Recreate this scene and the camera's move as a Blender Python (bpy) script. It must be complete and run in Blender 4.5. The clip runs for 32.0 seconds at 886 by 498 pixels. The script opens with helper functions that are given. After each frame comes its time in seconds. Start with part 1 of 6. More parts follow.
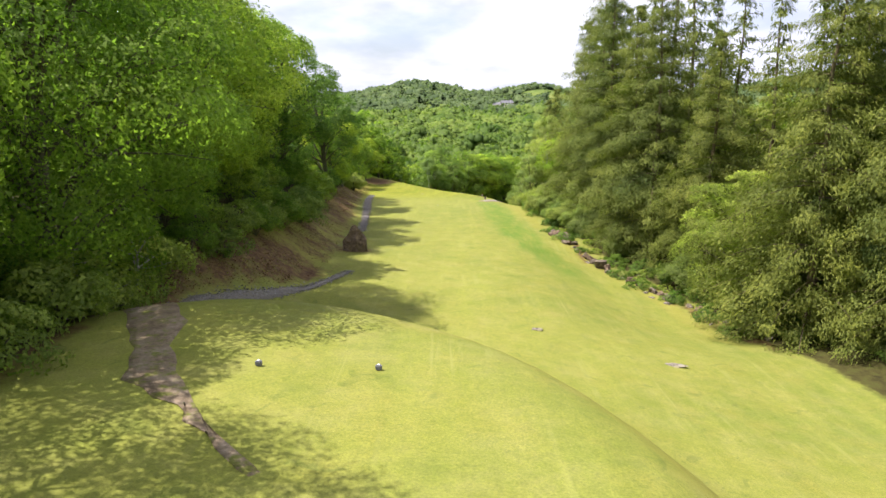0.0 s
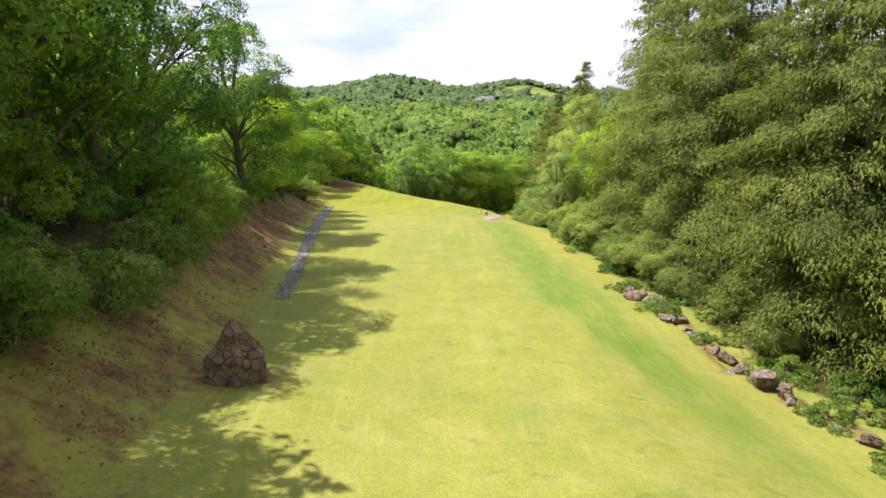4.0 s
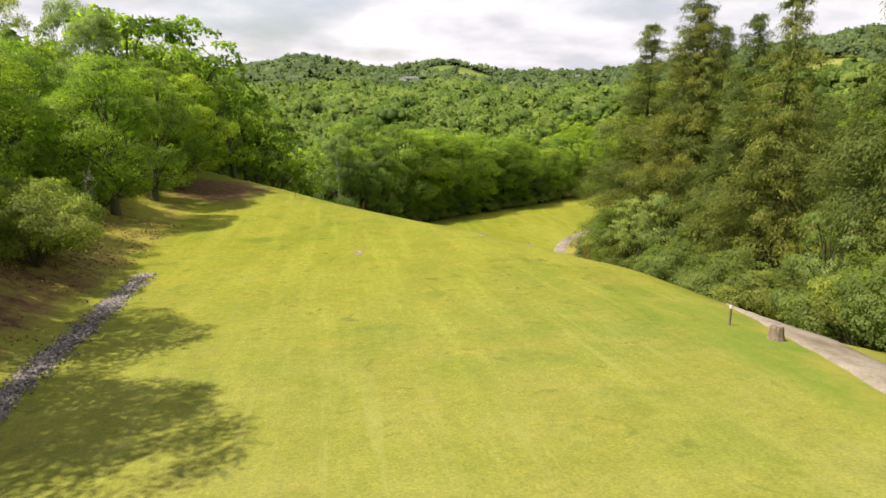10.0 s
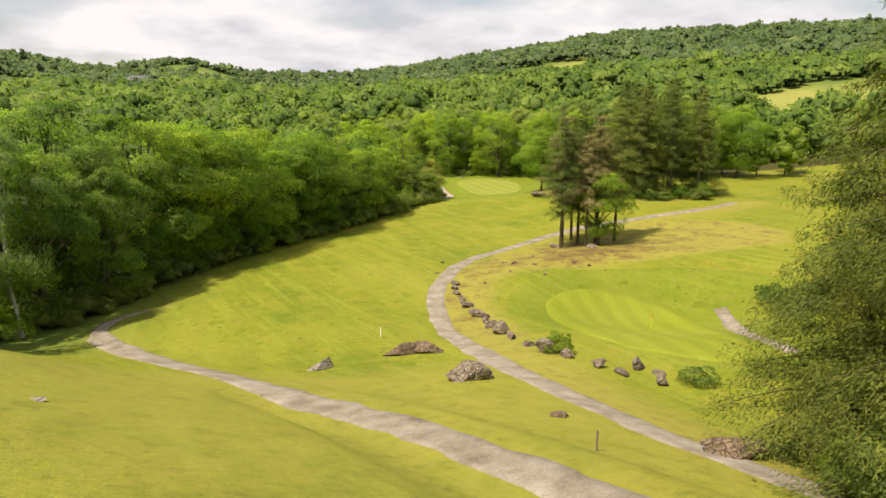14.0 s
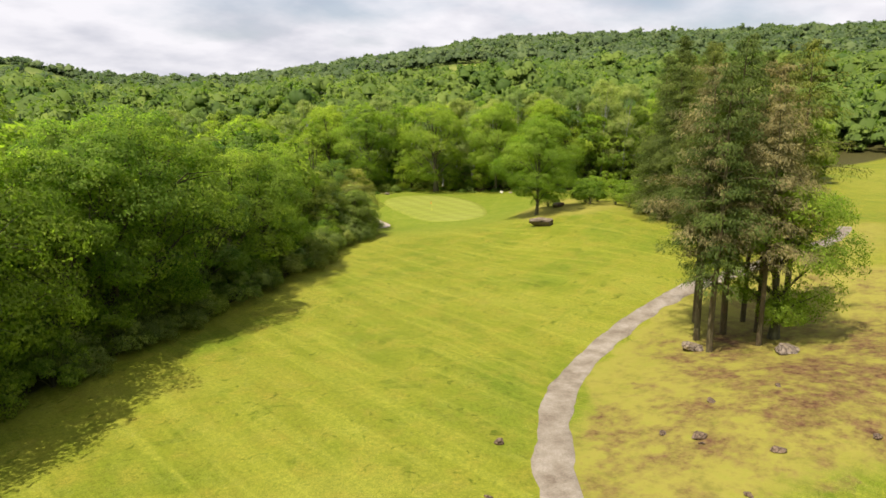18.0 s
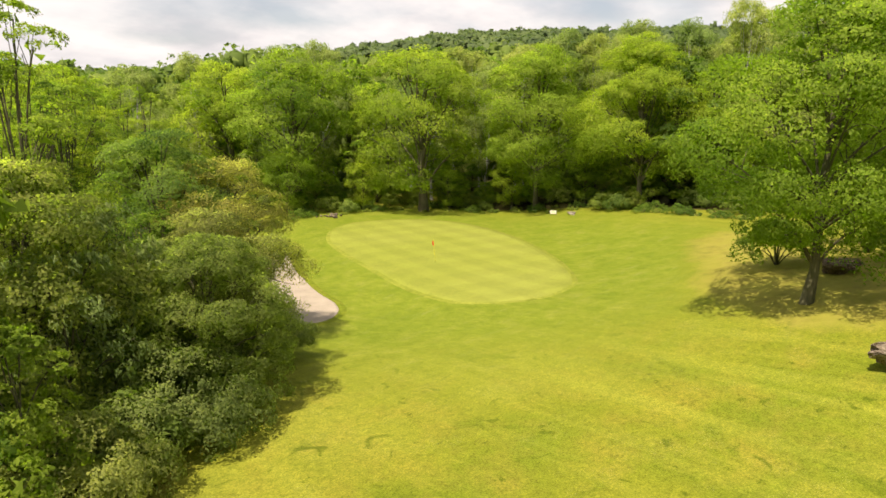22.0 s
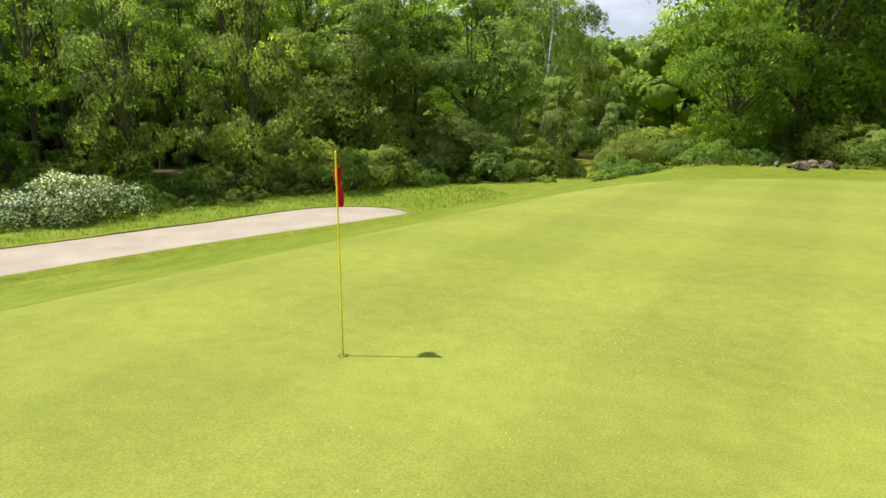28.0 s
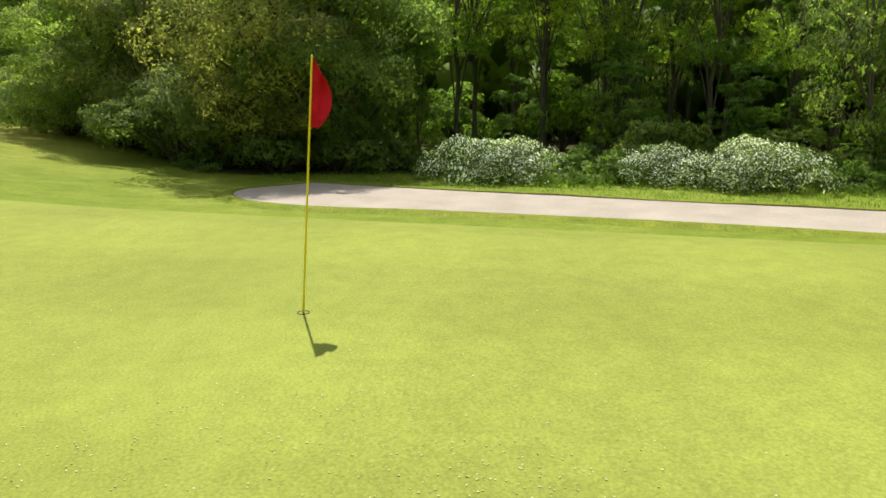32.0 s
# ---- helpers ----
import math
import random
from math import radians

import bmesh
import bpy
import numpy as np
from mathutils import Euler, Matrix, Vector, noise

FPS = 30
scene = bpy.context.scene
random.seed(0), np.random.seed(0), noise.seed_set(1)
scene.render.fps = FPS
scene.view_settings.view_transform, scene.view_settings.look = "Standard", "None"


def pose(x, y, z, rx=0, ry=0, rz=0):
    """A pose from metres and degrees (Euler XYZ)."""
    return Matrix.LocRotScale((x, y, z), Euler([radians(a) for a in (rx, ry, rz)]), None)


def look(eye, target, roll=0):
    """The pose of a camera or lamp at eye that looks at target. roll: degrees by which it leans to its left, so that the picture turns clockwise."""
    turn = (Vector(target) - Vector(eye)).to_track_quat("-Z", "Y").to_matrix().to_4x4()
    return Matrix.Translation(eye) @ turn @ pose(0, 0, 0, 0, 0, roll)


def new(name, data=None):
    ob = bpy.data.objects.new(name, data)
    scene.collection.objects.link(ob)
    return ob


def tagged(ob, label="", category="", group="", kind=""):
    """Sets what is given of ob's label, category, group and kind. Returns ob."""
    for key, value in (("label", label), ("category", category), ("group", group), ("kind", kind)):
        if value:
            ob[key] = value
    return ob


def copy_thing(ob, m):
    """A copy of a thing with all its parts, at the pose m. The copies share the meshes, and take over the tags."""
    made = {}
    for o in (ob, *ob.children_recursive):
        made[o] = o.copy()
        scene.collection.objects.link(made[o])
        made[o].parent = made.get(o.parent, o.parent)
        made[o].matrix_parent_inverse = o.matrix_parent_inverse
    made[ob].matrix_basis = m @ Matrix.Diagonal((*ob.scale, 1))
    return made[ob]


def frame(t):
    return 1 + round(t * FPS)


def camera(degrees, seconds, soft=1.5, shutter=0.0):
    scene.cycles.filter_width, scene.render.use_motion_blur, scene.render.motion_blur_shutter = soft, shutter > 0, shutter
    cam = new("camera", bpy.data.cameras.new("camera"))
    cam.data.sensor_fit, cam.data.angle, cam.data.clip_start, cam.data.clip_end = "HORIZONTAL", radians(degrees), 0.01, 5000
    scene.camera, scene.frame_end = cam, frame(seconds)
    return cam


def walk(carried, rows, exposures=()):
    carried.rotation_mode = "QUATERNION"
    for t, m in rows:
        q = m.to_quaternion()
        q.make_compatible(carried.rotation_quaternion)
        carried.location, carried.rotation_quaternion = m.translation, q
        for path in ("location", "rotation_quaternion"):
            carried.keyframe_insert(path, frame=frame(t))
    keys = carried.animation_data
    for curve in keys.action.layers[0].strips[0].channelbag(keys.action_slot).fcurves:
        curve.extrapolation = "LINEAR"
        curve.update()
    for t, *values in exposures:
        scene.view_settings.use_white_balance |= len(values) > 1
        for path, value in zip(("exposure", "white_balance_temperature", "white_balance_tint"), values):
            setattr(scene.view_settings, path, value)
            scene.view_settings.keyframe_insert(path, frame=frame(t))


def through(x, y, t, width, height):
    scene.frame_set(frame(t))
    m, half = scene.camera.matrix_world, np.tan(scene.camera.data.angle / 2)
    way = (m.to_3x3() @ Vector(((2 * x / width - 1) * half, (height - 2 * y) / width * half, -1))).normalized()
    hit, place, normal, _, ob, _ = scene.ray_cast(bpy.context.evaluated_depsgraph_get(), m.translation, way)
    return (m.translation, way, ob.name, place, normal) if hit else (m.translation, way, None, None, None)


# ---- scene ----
cam = camera(67.5, 32.0, soft=1.6)
PATH = [
    (0, (0.90, 0.70, 45.38), (0.94, 30.02, 39.05), -0.27),
    (0.5, (0.68, 4.95, 45.26), (0.86, 34.27, 38.93), -0.20),
    (1, (0.48, 9.39, 45.05), (0.80, 38.71, 38.72), -0.11),
    (1.5, (0.33, 14.04, 44.70), (0.78, 43.36, 38.36), -0.05),
    (2, (0.21, 18.94, 44.28), (0.78, 48.26, 37.95), -0.07),
    (2.5, (0.12, 23.99, 43.84), (0.81, 53.30, 37.49), -0.06),
    (3, (0.01, 29.25, 43.40), (0.83, 58.55, 37.02), 0.05),
    (3.5, (-0.08, 34.79, 42.99), (0.88, 64.08, 36.58), 0.09),
    (4, (-0.12, 40.48, 42.57), (0.97, 69.76, 36.13), 0.19),
    (4.5, (-0.17, 46.08, 42.14), (1.05, 75.36, 35.68), 0.31),
    (6.5, (-0.62, 70.49, 39.69), (1.08, 99.71, 33.12), 0.16),
    (7, (-0.91, 76.85, 38.92), (0.92, 106.04, 32.26), 0.09),
    (7.5, (-1.34, 83.23, 38.11), (0.69, 112.39, 31.36), 0.04),
    (8, (-1.89, 89.90, 37.30), (0.34, 119.03, 30.47), 0.06),
    (8.5, (-2.61, 96.78, 36.57), (-0.16, 125.88, 29.69), 0.08),
    (9, (-3.51, 103.92, 35.90), (-0.69, 132.97, 28.96), 0.06),
    (9.5, (-4.42, 111.15, 35.29), (-1.02, 140.13, 28.32), 0.09),
    (10, (-5.12, 118.53, 34.72), (-0.41, 147.33, 27.74), 0.05),
    (10.5, (-5.41, 126.07, 34.11), (0.80, 154.58, 27.14), 0.07),
    (11, (-5.45, 133.73, 33.59), (2.28, 161.87, 26.64), -0.07),
    (11.5, (-5.18, 141.28, 33.00), (3.97, 169.00, 26.07), -0.17),
    (12, (-4.66, 148.77, 32.31), (5.55, 176.12, 25.41), -0.04),
    (12.5, (-3.77, 156.27, 31.51), (7.61, 183.17, 24.64), -0.06),
    (13, (-2.54, 163.80, 30.61), (10.00, 190.18, 23.79), -0.06),
    (13.5, (-1.00, 171.38, 29.61), (12.74, 197.18, 22.86), -0.08),
    (14, (0.98, 179.08, 28.57), (15.85, 204.26, 21.88), -0.10),
    (14.5, (3.32, 186.94, 27.55), (18.90, 211.71, 20.93), -0.04),
    (15, (6.00, 194.83, 26.53), (22.08, 219.29, 19.97), 0.07),
    (15.5, (8.96, 202.95, 25.57), (25.62, 227.04, 19.09), 0.14),
    (17.5, (23.36, 236.94, 22.49), (42.34, 259.32, 16.28), -0.13),
    (18, (28.39, 245.71, 21.65), (47.71, 267.81, 15.46), -0.16),
    (18.5, (33.68, 254.41, 20.79), (53.33, 276.22, 14.61), -0.10),
    (19, (39.22, 262.92, 19.87), (59.19, 284.46, 13.76), -0.15),
    (19.5, (45.17, 271.16, 18.91), (65.37, 292.51, 12.91), -0.04),
    (20, (51.25, 279.32, 17.93), (71.67, 300.49, 12.00), -0.04),
    (20.5, (57.42, 287.38, 16.94), (78.05, 308.34, 11.02), 0.03),
    (21, (63.79, 295.34, 15.92), (84.62, 316.11, 10.01), 0.12),
    (21.5, (70.50, 303.40, 14.81), (91.42, 324.08, 8.94), 0.29),
    (22, (77.37, 311.15, 13.46), (98.34, 331.79, 7.59), 0.19),
    (22.5, (84.34, 318.42, 12.02), (105.33, 339.05, 6.25), -0.11),
    (23, (91.27, 324.86, 10.48), (112.24, 345.59, 4.96), -0.01),
    (23.5, (97.98, 330.50, 8.74), (118.72, 351.49, 3.36), 0.23),
    (24, (104.29, 335.68, 6.84), (124.14, 357.52, 1.47), 0.06),
    (24.5, (110.11, 340.51, 4.94), (128.41, 363.68, -0.35), -0.13),
    (26.5, (119.77, 345.88, 3.00), (124.88, 374.88, -2.72), -0.26),
    (27, (121.23, 346.82, 2.78), (121.53, 376.27, -2.94), -0.28),
    (27.5, (122.39, 347.85, 2.55), (118.19, 376.99, -3.22), -0.07),
    (28, (123.43, 348.61, 2.47), (114.83, 376.74, -3.45), 0.10),
    (28.5, (124.29, 349.41, 2.43), (111.28, 375.75, -3.62), 0.21),
    (29, (124.92, 350.39, 2.32), (107.54, 374.05, -3.84), -0.00),
    (29.5, (125.39, 351.34, 2.20), (104.18, 371.62, -4.04), 0.05),
    (30, (125.76, 352.16, 2.12), (101.73, 368.96, -4.22), 0.08),
    (30.5, (126.06, 352.99, 2.06), (99.83, 366.03, -4.41), 0.00),
    (31, (126.13, 353.91, 1.93), (98.30, 363.02, -4.55), -0.18),
    (31.5, (126.05, 354.79, 1.81), (97.22, 360.01, -4.67), -0.10),
    (32, (125.94, 355.60, 1.75), (96.69, 356.75, -4.78), -0.30),
]
# the picture brightens and shifts its white a little on the way
EXPOSURES = [(0, 1.22, 6350, 20), (4.5, 1.28, 6300, 20), (7, 0.99, 6200, 21), (8.2, 0.96, 6500, 20), (9.5, 0.92, 7000, 16), (11, 0.86, 7350, 17), (14, 0.78, 7400, 15), (16, 0.73, 6950, 15), (19, 0.78, 7000, 15), (21, 0.86, 7400, 15), (22.3, 0.90, 7900, 16), (23.3, 0.92, 8200, 17), (24.1, 0.86, 6700, 13), (24.6, 0.84, 6450, 12), (32, 0.85, 6400, 12)]
walk(cam, [(t, look(e, g, r)) for t, e, g, r in PATH], EXPOSURES)

# ---- sky and sun ----
# the sun stands high over the wood beside the tee; its light travels towards +x
SUN_FROM = Vector((-1.12, -0.10, 2.12)).normalized()
world = bpy.data.worlds.new("sky")
scene.world = world
world.use_nodes = True
wn, wl = world.node_tree.nodes, world.node_tree.links
wn.clear()
w_out, w_bg = wn.new("ShaderNodeOutputWorld"), wn.new("ShaderNodeBackground")
sky = wn.new("ShaderNodeTexSky")
sky.sky_type, sky.sun_disc = "NISHITA", False
sky.sun_elevation = math.asin(SUN_FROM.z)
sky.sun_rotation = math.atan2(SUN_FROM.x, SUN_FROM.y)
sky.dust_density, sky.air_density = 2.0, 1.0
w_bg.inputs["Strength"].default_value = 0.085
# a broken layer of cumulus: places on a flat cloud base, seen in perspective
w_co, w_sep, w_add = wn.new("ShaderNodeTexCoord"), wn.new("ShaderNodeSeparateXYZ"), wn.new("ShaderNodeMath")
w_add.operation, w_add.inputs[1].default_value = "ADD", 0.26
w_max = wn.new("ShaderNodeMath")
w_max.operation, w_max.inputs[1].default_value = "MAXIMUM", 0.02
w_dx, w_dy, w_vec = wn.new("ShaderNodeMath"), wn.new("ShaderNodeMath"), wn.new("ShaderNodeCombineXYZ")
w_dx.operation = w_dy.operation = "DIVIDE"
wl.new(w_co.outputs["Generated"], w_sep.inputs[0])
wl.new(w_sep.outputs["Z"], w_add.inputs[0])
wl.new(w_add.outputs[0], w_max.inputs[0])
for nd, axis_name, slot in ((w_dx, "X", "X"), (w_dy, "Y", "Y")):
    wl.new(w_sep.outputs[axis_name], nd.inputs[0])
    wl.new(w_max.outputs[0], nd.inputs[1])
    wl.new(nd.outputs[0], w_vec.inputs[slot])


def sky_noise(scale, detail, rough, shift, stops):
    """Cloud noise on the cloud base, as a ramp of colours."""
    mp, nz, rp = wn.new("ShaderNodeMapping"), wn.new("ShaderNodeTexNoise"), wn.new("ShaderNodeValToRGB")
    mp.inputs["Location"].default_value = (shift, shift * 0.7, 0)
    nz.inputs["Scale"].default_value, nz.inputs["Detail"].default_value, nz.inputs["Roughness"].default_value = scale, detail, rough
    for el, (at_, c) in zip(rp.color_ramp.elements, stops):
        el.position, el.color = at_, (*c, 1)
    wl.new(w_vec.outputs[0], mp.inputs["Vector"])
    wl.new(mp.outputs[0], nz.inputs["Vector"])
    wl.new(nz.outputs["Fac"], rp.inputs["Fac"])
    return rp.outputs["Color"]


cover = sky_noise(1.1, 8.0, 0.52, 3.1, ((0.36, (0.30, 0.30, 0.30)), (0.50, (0.97, 0.97, 0.97))))
cloud = sky_noise(2.2, 8.0, 0.52, 7.7, ((0.36, (4.4, 4.75, 5.5)), (0.58, (6.4, 6.7, 7.3))))
w_mix = wn.new("ShaderNodeMixRGB")
wl.new(cover, w_mix.inputs["Fac"])
wl.new(sky.outputs["Color"], w_mix.inputs["Color1"])
wl.new(cloud, w_mix.inputs["Color2"])
wl.new(w_mix.outputs["Color"], w_bg.inputs["Color"])
wl.new(w_bg.outputs["Background"], w_out.inputs["Surface"])

sun_data = bpy.data.lights.new("sun", "SUN")
sun_data.energy, sun_data.angle, sun_data.color = 4.6, radians(0.53), (1.0, 0.95, 0.86)
sun = new("sun", sun_data)
sun.matrix_world = look(SUN_FROM * 300, (0, 0, 0))


# ---- materials ----
class Mat:
    """A small helper for node materials."""

    def __init__(self, name, rough=0.8, spec=0.3, metal=0.0):
        self.m = bpy.data.materials.new(name)
        self.m.use_nodes = True
        self.n, self.l = self.m.node_tree.nodes, self.m.node_tree.links
        self.b = self.n["Principled BSDF"]
        self.b.inputs["Roughness"].default_value = rough
        self.b.inputs["Specular IOR Level"].default_value = spec
        self.b.inputs["Metallic"].default_value = metal
        self.out = self.n["Material Output"]

    def node(self, kind, **values):
        nd = self.n.new(kind)
        for k, v in values.items():
            nd.inputs[k.replace("_", " ")].default_value = v
        return nd

    def place(self):
        """World coordinates, so that grain has its true size on every object."""
        return self.node("ShaderNodeNewGeometry").outputs["Position"]

    def noise(self, scale, detail=4.0, rough=0.55, vec=None, stretch=None, distortion=0.0):
        nd = self.node("ShaderNodeTexNoise", Scale=scale, Detail=detail, Roughness=rough, Distortion=distortion)
        vec = vec or self.place()
        if stretch:
            mp = self.node("ShaderNodeMapping", Scale=stretch)
            self.l.new(vec, mp.inputs["Vector"])
            vec = mp.outputs["Vector"]
        self.l.new(vec, nd.inputs["Vector"])
        return nd.outputs["Fac"]

    def ramp(self, fac, *stops):
        nd = self.node("ShaderNodeValToRGB")
        e = nd.color_ramp.elements
        while len(e) < len(stops):
            e.new(0.5)
        for el, (p, c) in zip(e, stops):
            el.position, el.color = p, (*c, 1) if len(c) == 3 else c
        self.l.new(fac, nd.inputs["Fac"])
        return nd.outputs["Color"]

    def mix(self, fac, a, b, kind="MIX"):
        nd = self.node("ShaderNodeMixRGB")
        nd.blend_type = kind
        for sock, v in (("Fac", fac), ("Color1", a), ("Color2", b)):
            if isinstance(v, (int, float)):
                nd.inputs[sock].default_value = v
            elif isinstance(v, tuple):
                nd.inputs[sock].default_value = (*v, 1)
            else:
                self.l.new(v, nd.inputs[sock])
        return nd.outputs["Color"]

    def math(self, op, a, b=0.0, clamp=False):
        nd = self.node("ShaderNodeMath")
        nd.operation, nd.use_clamp = op, clamp
        for i, v in enumerate((a, b)):
            if isinstance(v, (int, float)):
                nd.inputs[i].default_value = v
            else:
                self.l.new(v, nd.inputs[i])
        return nd.outputs["Value"]

    def color(self, c):
        self.l.new(c, self.b.inputs["Base Color"])
        return self

    def bump(self, h, strength, dist):
        nd = self.node("ShaderNodeBump", Strength=strength, Distance=dist)
        self.l.new(h, nd.inputs["Height"])
        self.l.new(nd.outputs["Normal"], self.b.inputs["Normal"])
        return self


def leaf_material(name, dark, light, through=0.35, white=0.0):
    """Foliage: each leaf differs a little, each tuft and tree more; shade inside the crown is part of the tone; light
    comes through.
    """
    k = Mat(name, rough=0.62, spec=0.12)
    geo, obj, at = k.node("ShaderNodeNewGeometry"), k.node("ShaderNodeObjectInfo"), k.node("ShaderNodeAttribute")
    at.attribute_name = "tone"
    mid = tuple((a + b) / 2 for a, b in zip(dark, light))
    by_tone = k.ramp(at.outputs["Fac"], (0.0, dark), (0.5, mid), (1.0, light))
    per_leaf = k.ramp(geo.outputs["Random Per Island"], (0.0, (0.72, 0.76, 0.8)), (0.5, (1.0, 1.0, 1.0)), (1.0, (1.32, 1.24, 1.15)))
    per_tree = k.ramp(obj.outputs["Random"], (0.0, (0.70, 0.80, 0.82)), (0.5, (1.0, 1.0, 1.0)), (1.0, (1.24, 1.14, 0.98)))
    col = k.mix(1.0, k.mix(1.0, by_tone, per_leaf, "MULTIPLY"), per_tree, "MULTIPLY")
    if white:
        fl = k.ramp(geo.outputs["Random Per Island"], (white - 0.02, (0, 0, 0)), (white, (1, 1, 1)))
        col = k.mix(fl, col, (0.74, 0.75, 0.66))
    k.color(col)
    tr, mx = k.node("ShaderNodeBsdfTranslucent"), k.node("ShaderNodeMixShader", Fac=through)
    k.l.new(k.mix(1.0, col, (1.46, 1.72, 0.80), "MULTIPLY"), tr.inputs["Color"])
    k.l.new(k.b.outputs[0], mx.inputs[1])
    k.l.new(tr.outputs[0], mx.inputs[2])
    k.l.new(mx.outputs[0], k.out.inputs["Surface"])
    return k.m


def bark_material(name, dark, light, white=0.0):
    k = Mat(name, rough=0.9, spec=0.15)
    n1, n2 = k.noise(2.2, 5, stretch=(5, 5, 1)), k.noise(0.6, 3)
    col = k.mix(n2, k.ramp(n1, (0.3, dark), (0.7, light)), (0.07, 0.085, 0.035))
    if white:
        band = k.ramp(k.noise(1.4, 4, stretch=(1, 1, 5)), (0.55, (0.0, 0.0, 0.0)), (0.62, (1.0, 1.0, 1.0)))
        col = k.mix(band, (white, white, white * 0.93), (0.06, 0.055, 0.045))
    return k.color(col).bump(n1, 0.5, 0.03).m


def rock_material(name, dark, light, moss):
    """Weathered stone: blotches, dark cracks, pale lichen flecks and moss on what faces up."""
    k = Mat(name, rough=0.9, spec=0.2)
    co = k.node("ShaderNodeTexCoord").outputs["Object"]
    n1, n2, n3 = k.noise(2.1, 8, 0.7, co), k.noise(10, 6, 0.7, co), k.noise(1.1, 5, 0.6, co)
    col = k.ramp(n1, (0.32, dark), (0.5, tuple((a + b) / 2 for a, b in zip(dark, light))), (0.66, light))
    vor = k.node("ShaderNodeTexVoronoi", Scale=2.3)
    vor.feature = "DISTANCE_TO_EDGE"
    k.l.new(co, vor.inputs["Vector"])
    crack = k.ramp(k.math("ADD", vor.outputs["Distance"], k.math("MULTIPLY", k.math("SUBTRACT", n2, 0.5), 0.10)), (0.0, (0.30, 0.28, 0.26)), (0.055, (1, 1, 1)))
    col = k.mix(1.0, col, crack, "MULTIPLY")
    col = k.mix(k.ramp(n2, (0.58, (0, 0, 0)), (0.70, (0.6, 0.6, 0.6))), col, (0.33, 0.30, 0.25))
    col = k.mix(k.ramp(n3, (0.50, (0, 0, 0)), (0.64, (0.8, 0.8, 0.8))), col, moss)
    return k.color(col).bump(k.math("ADD", k.mix(0.45, n1, n2), k.math("MULTIPLY", k.ramp(vor.outputs["Distance"], (0.0, (0, 0, 0)), (0.07, (1, 1, 1))), 0.5)), 1.0, 0.09).m


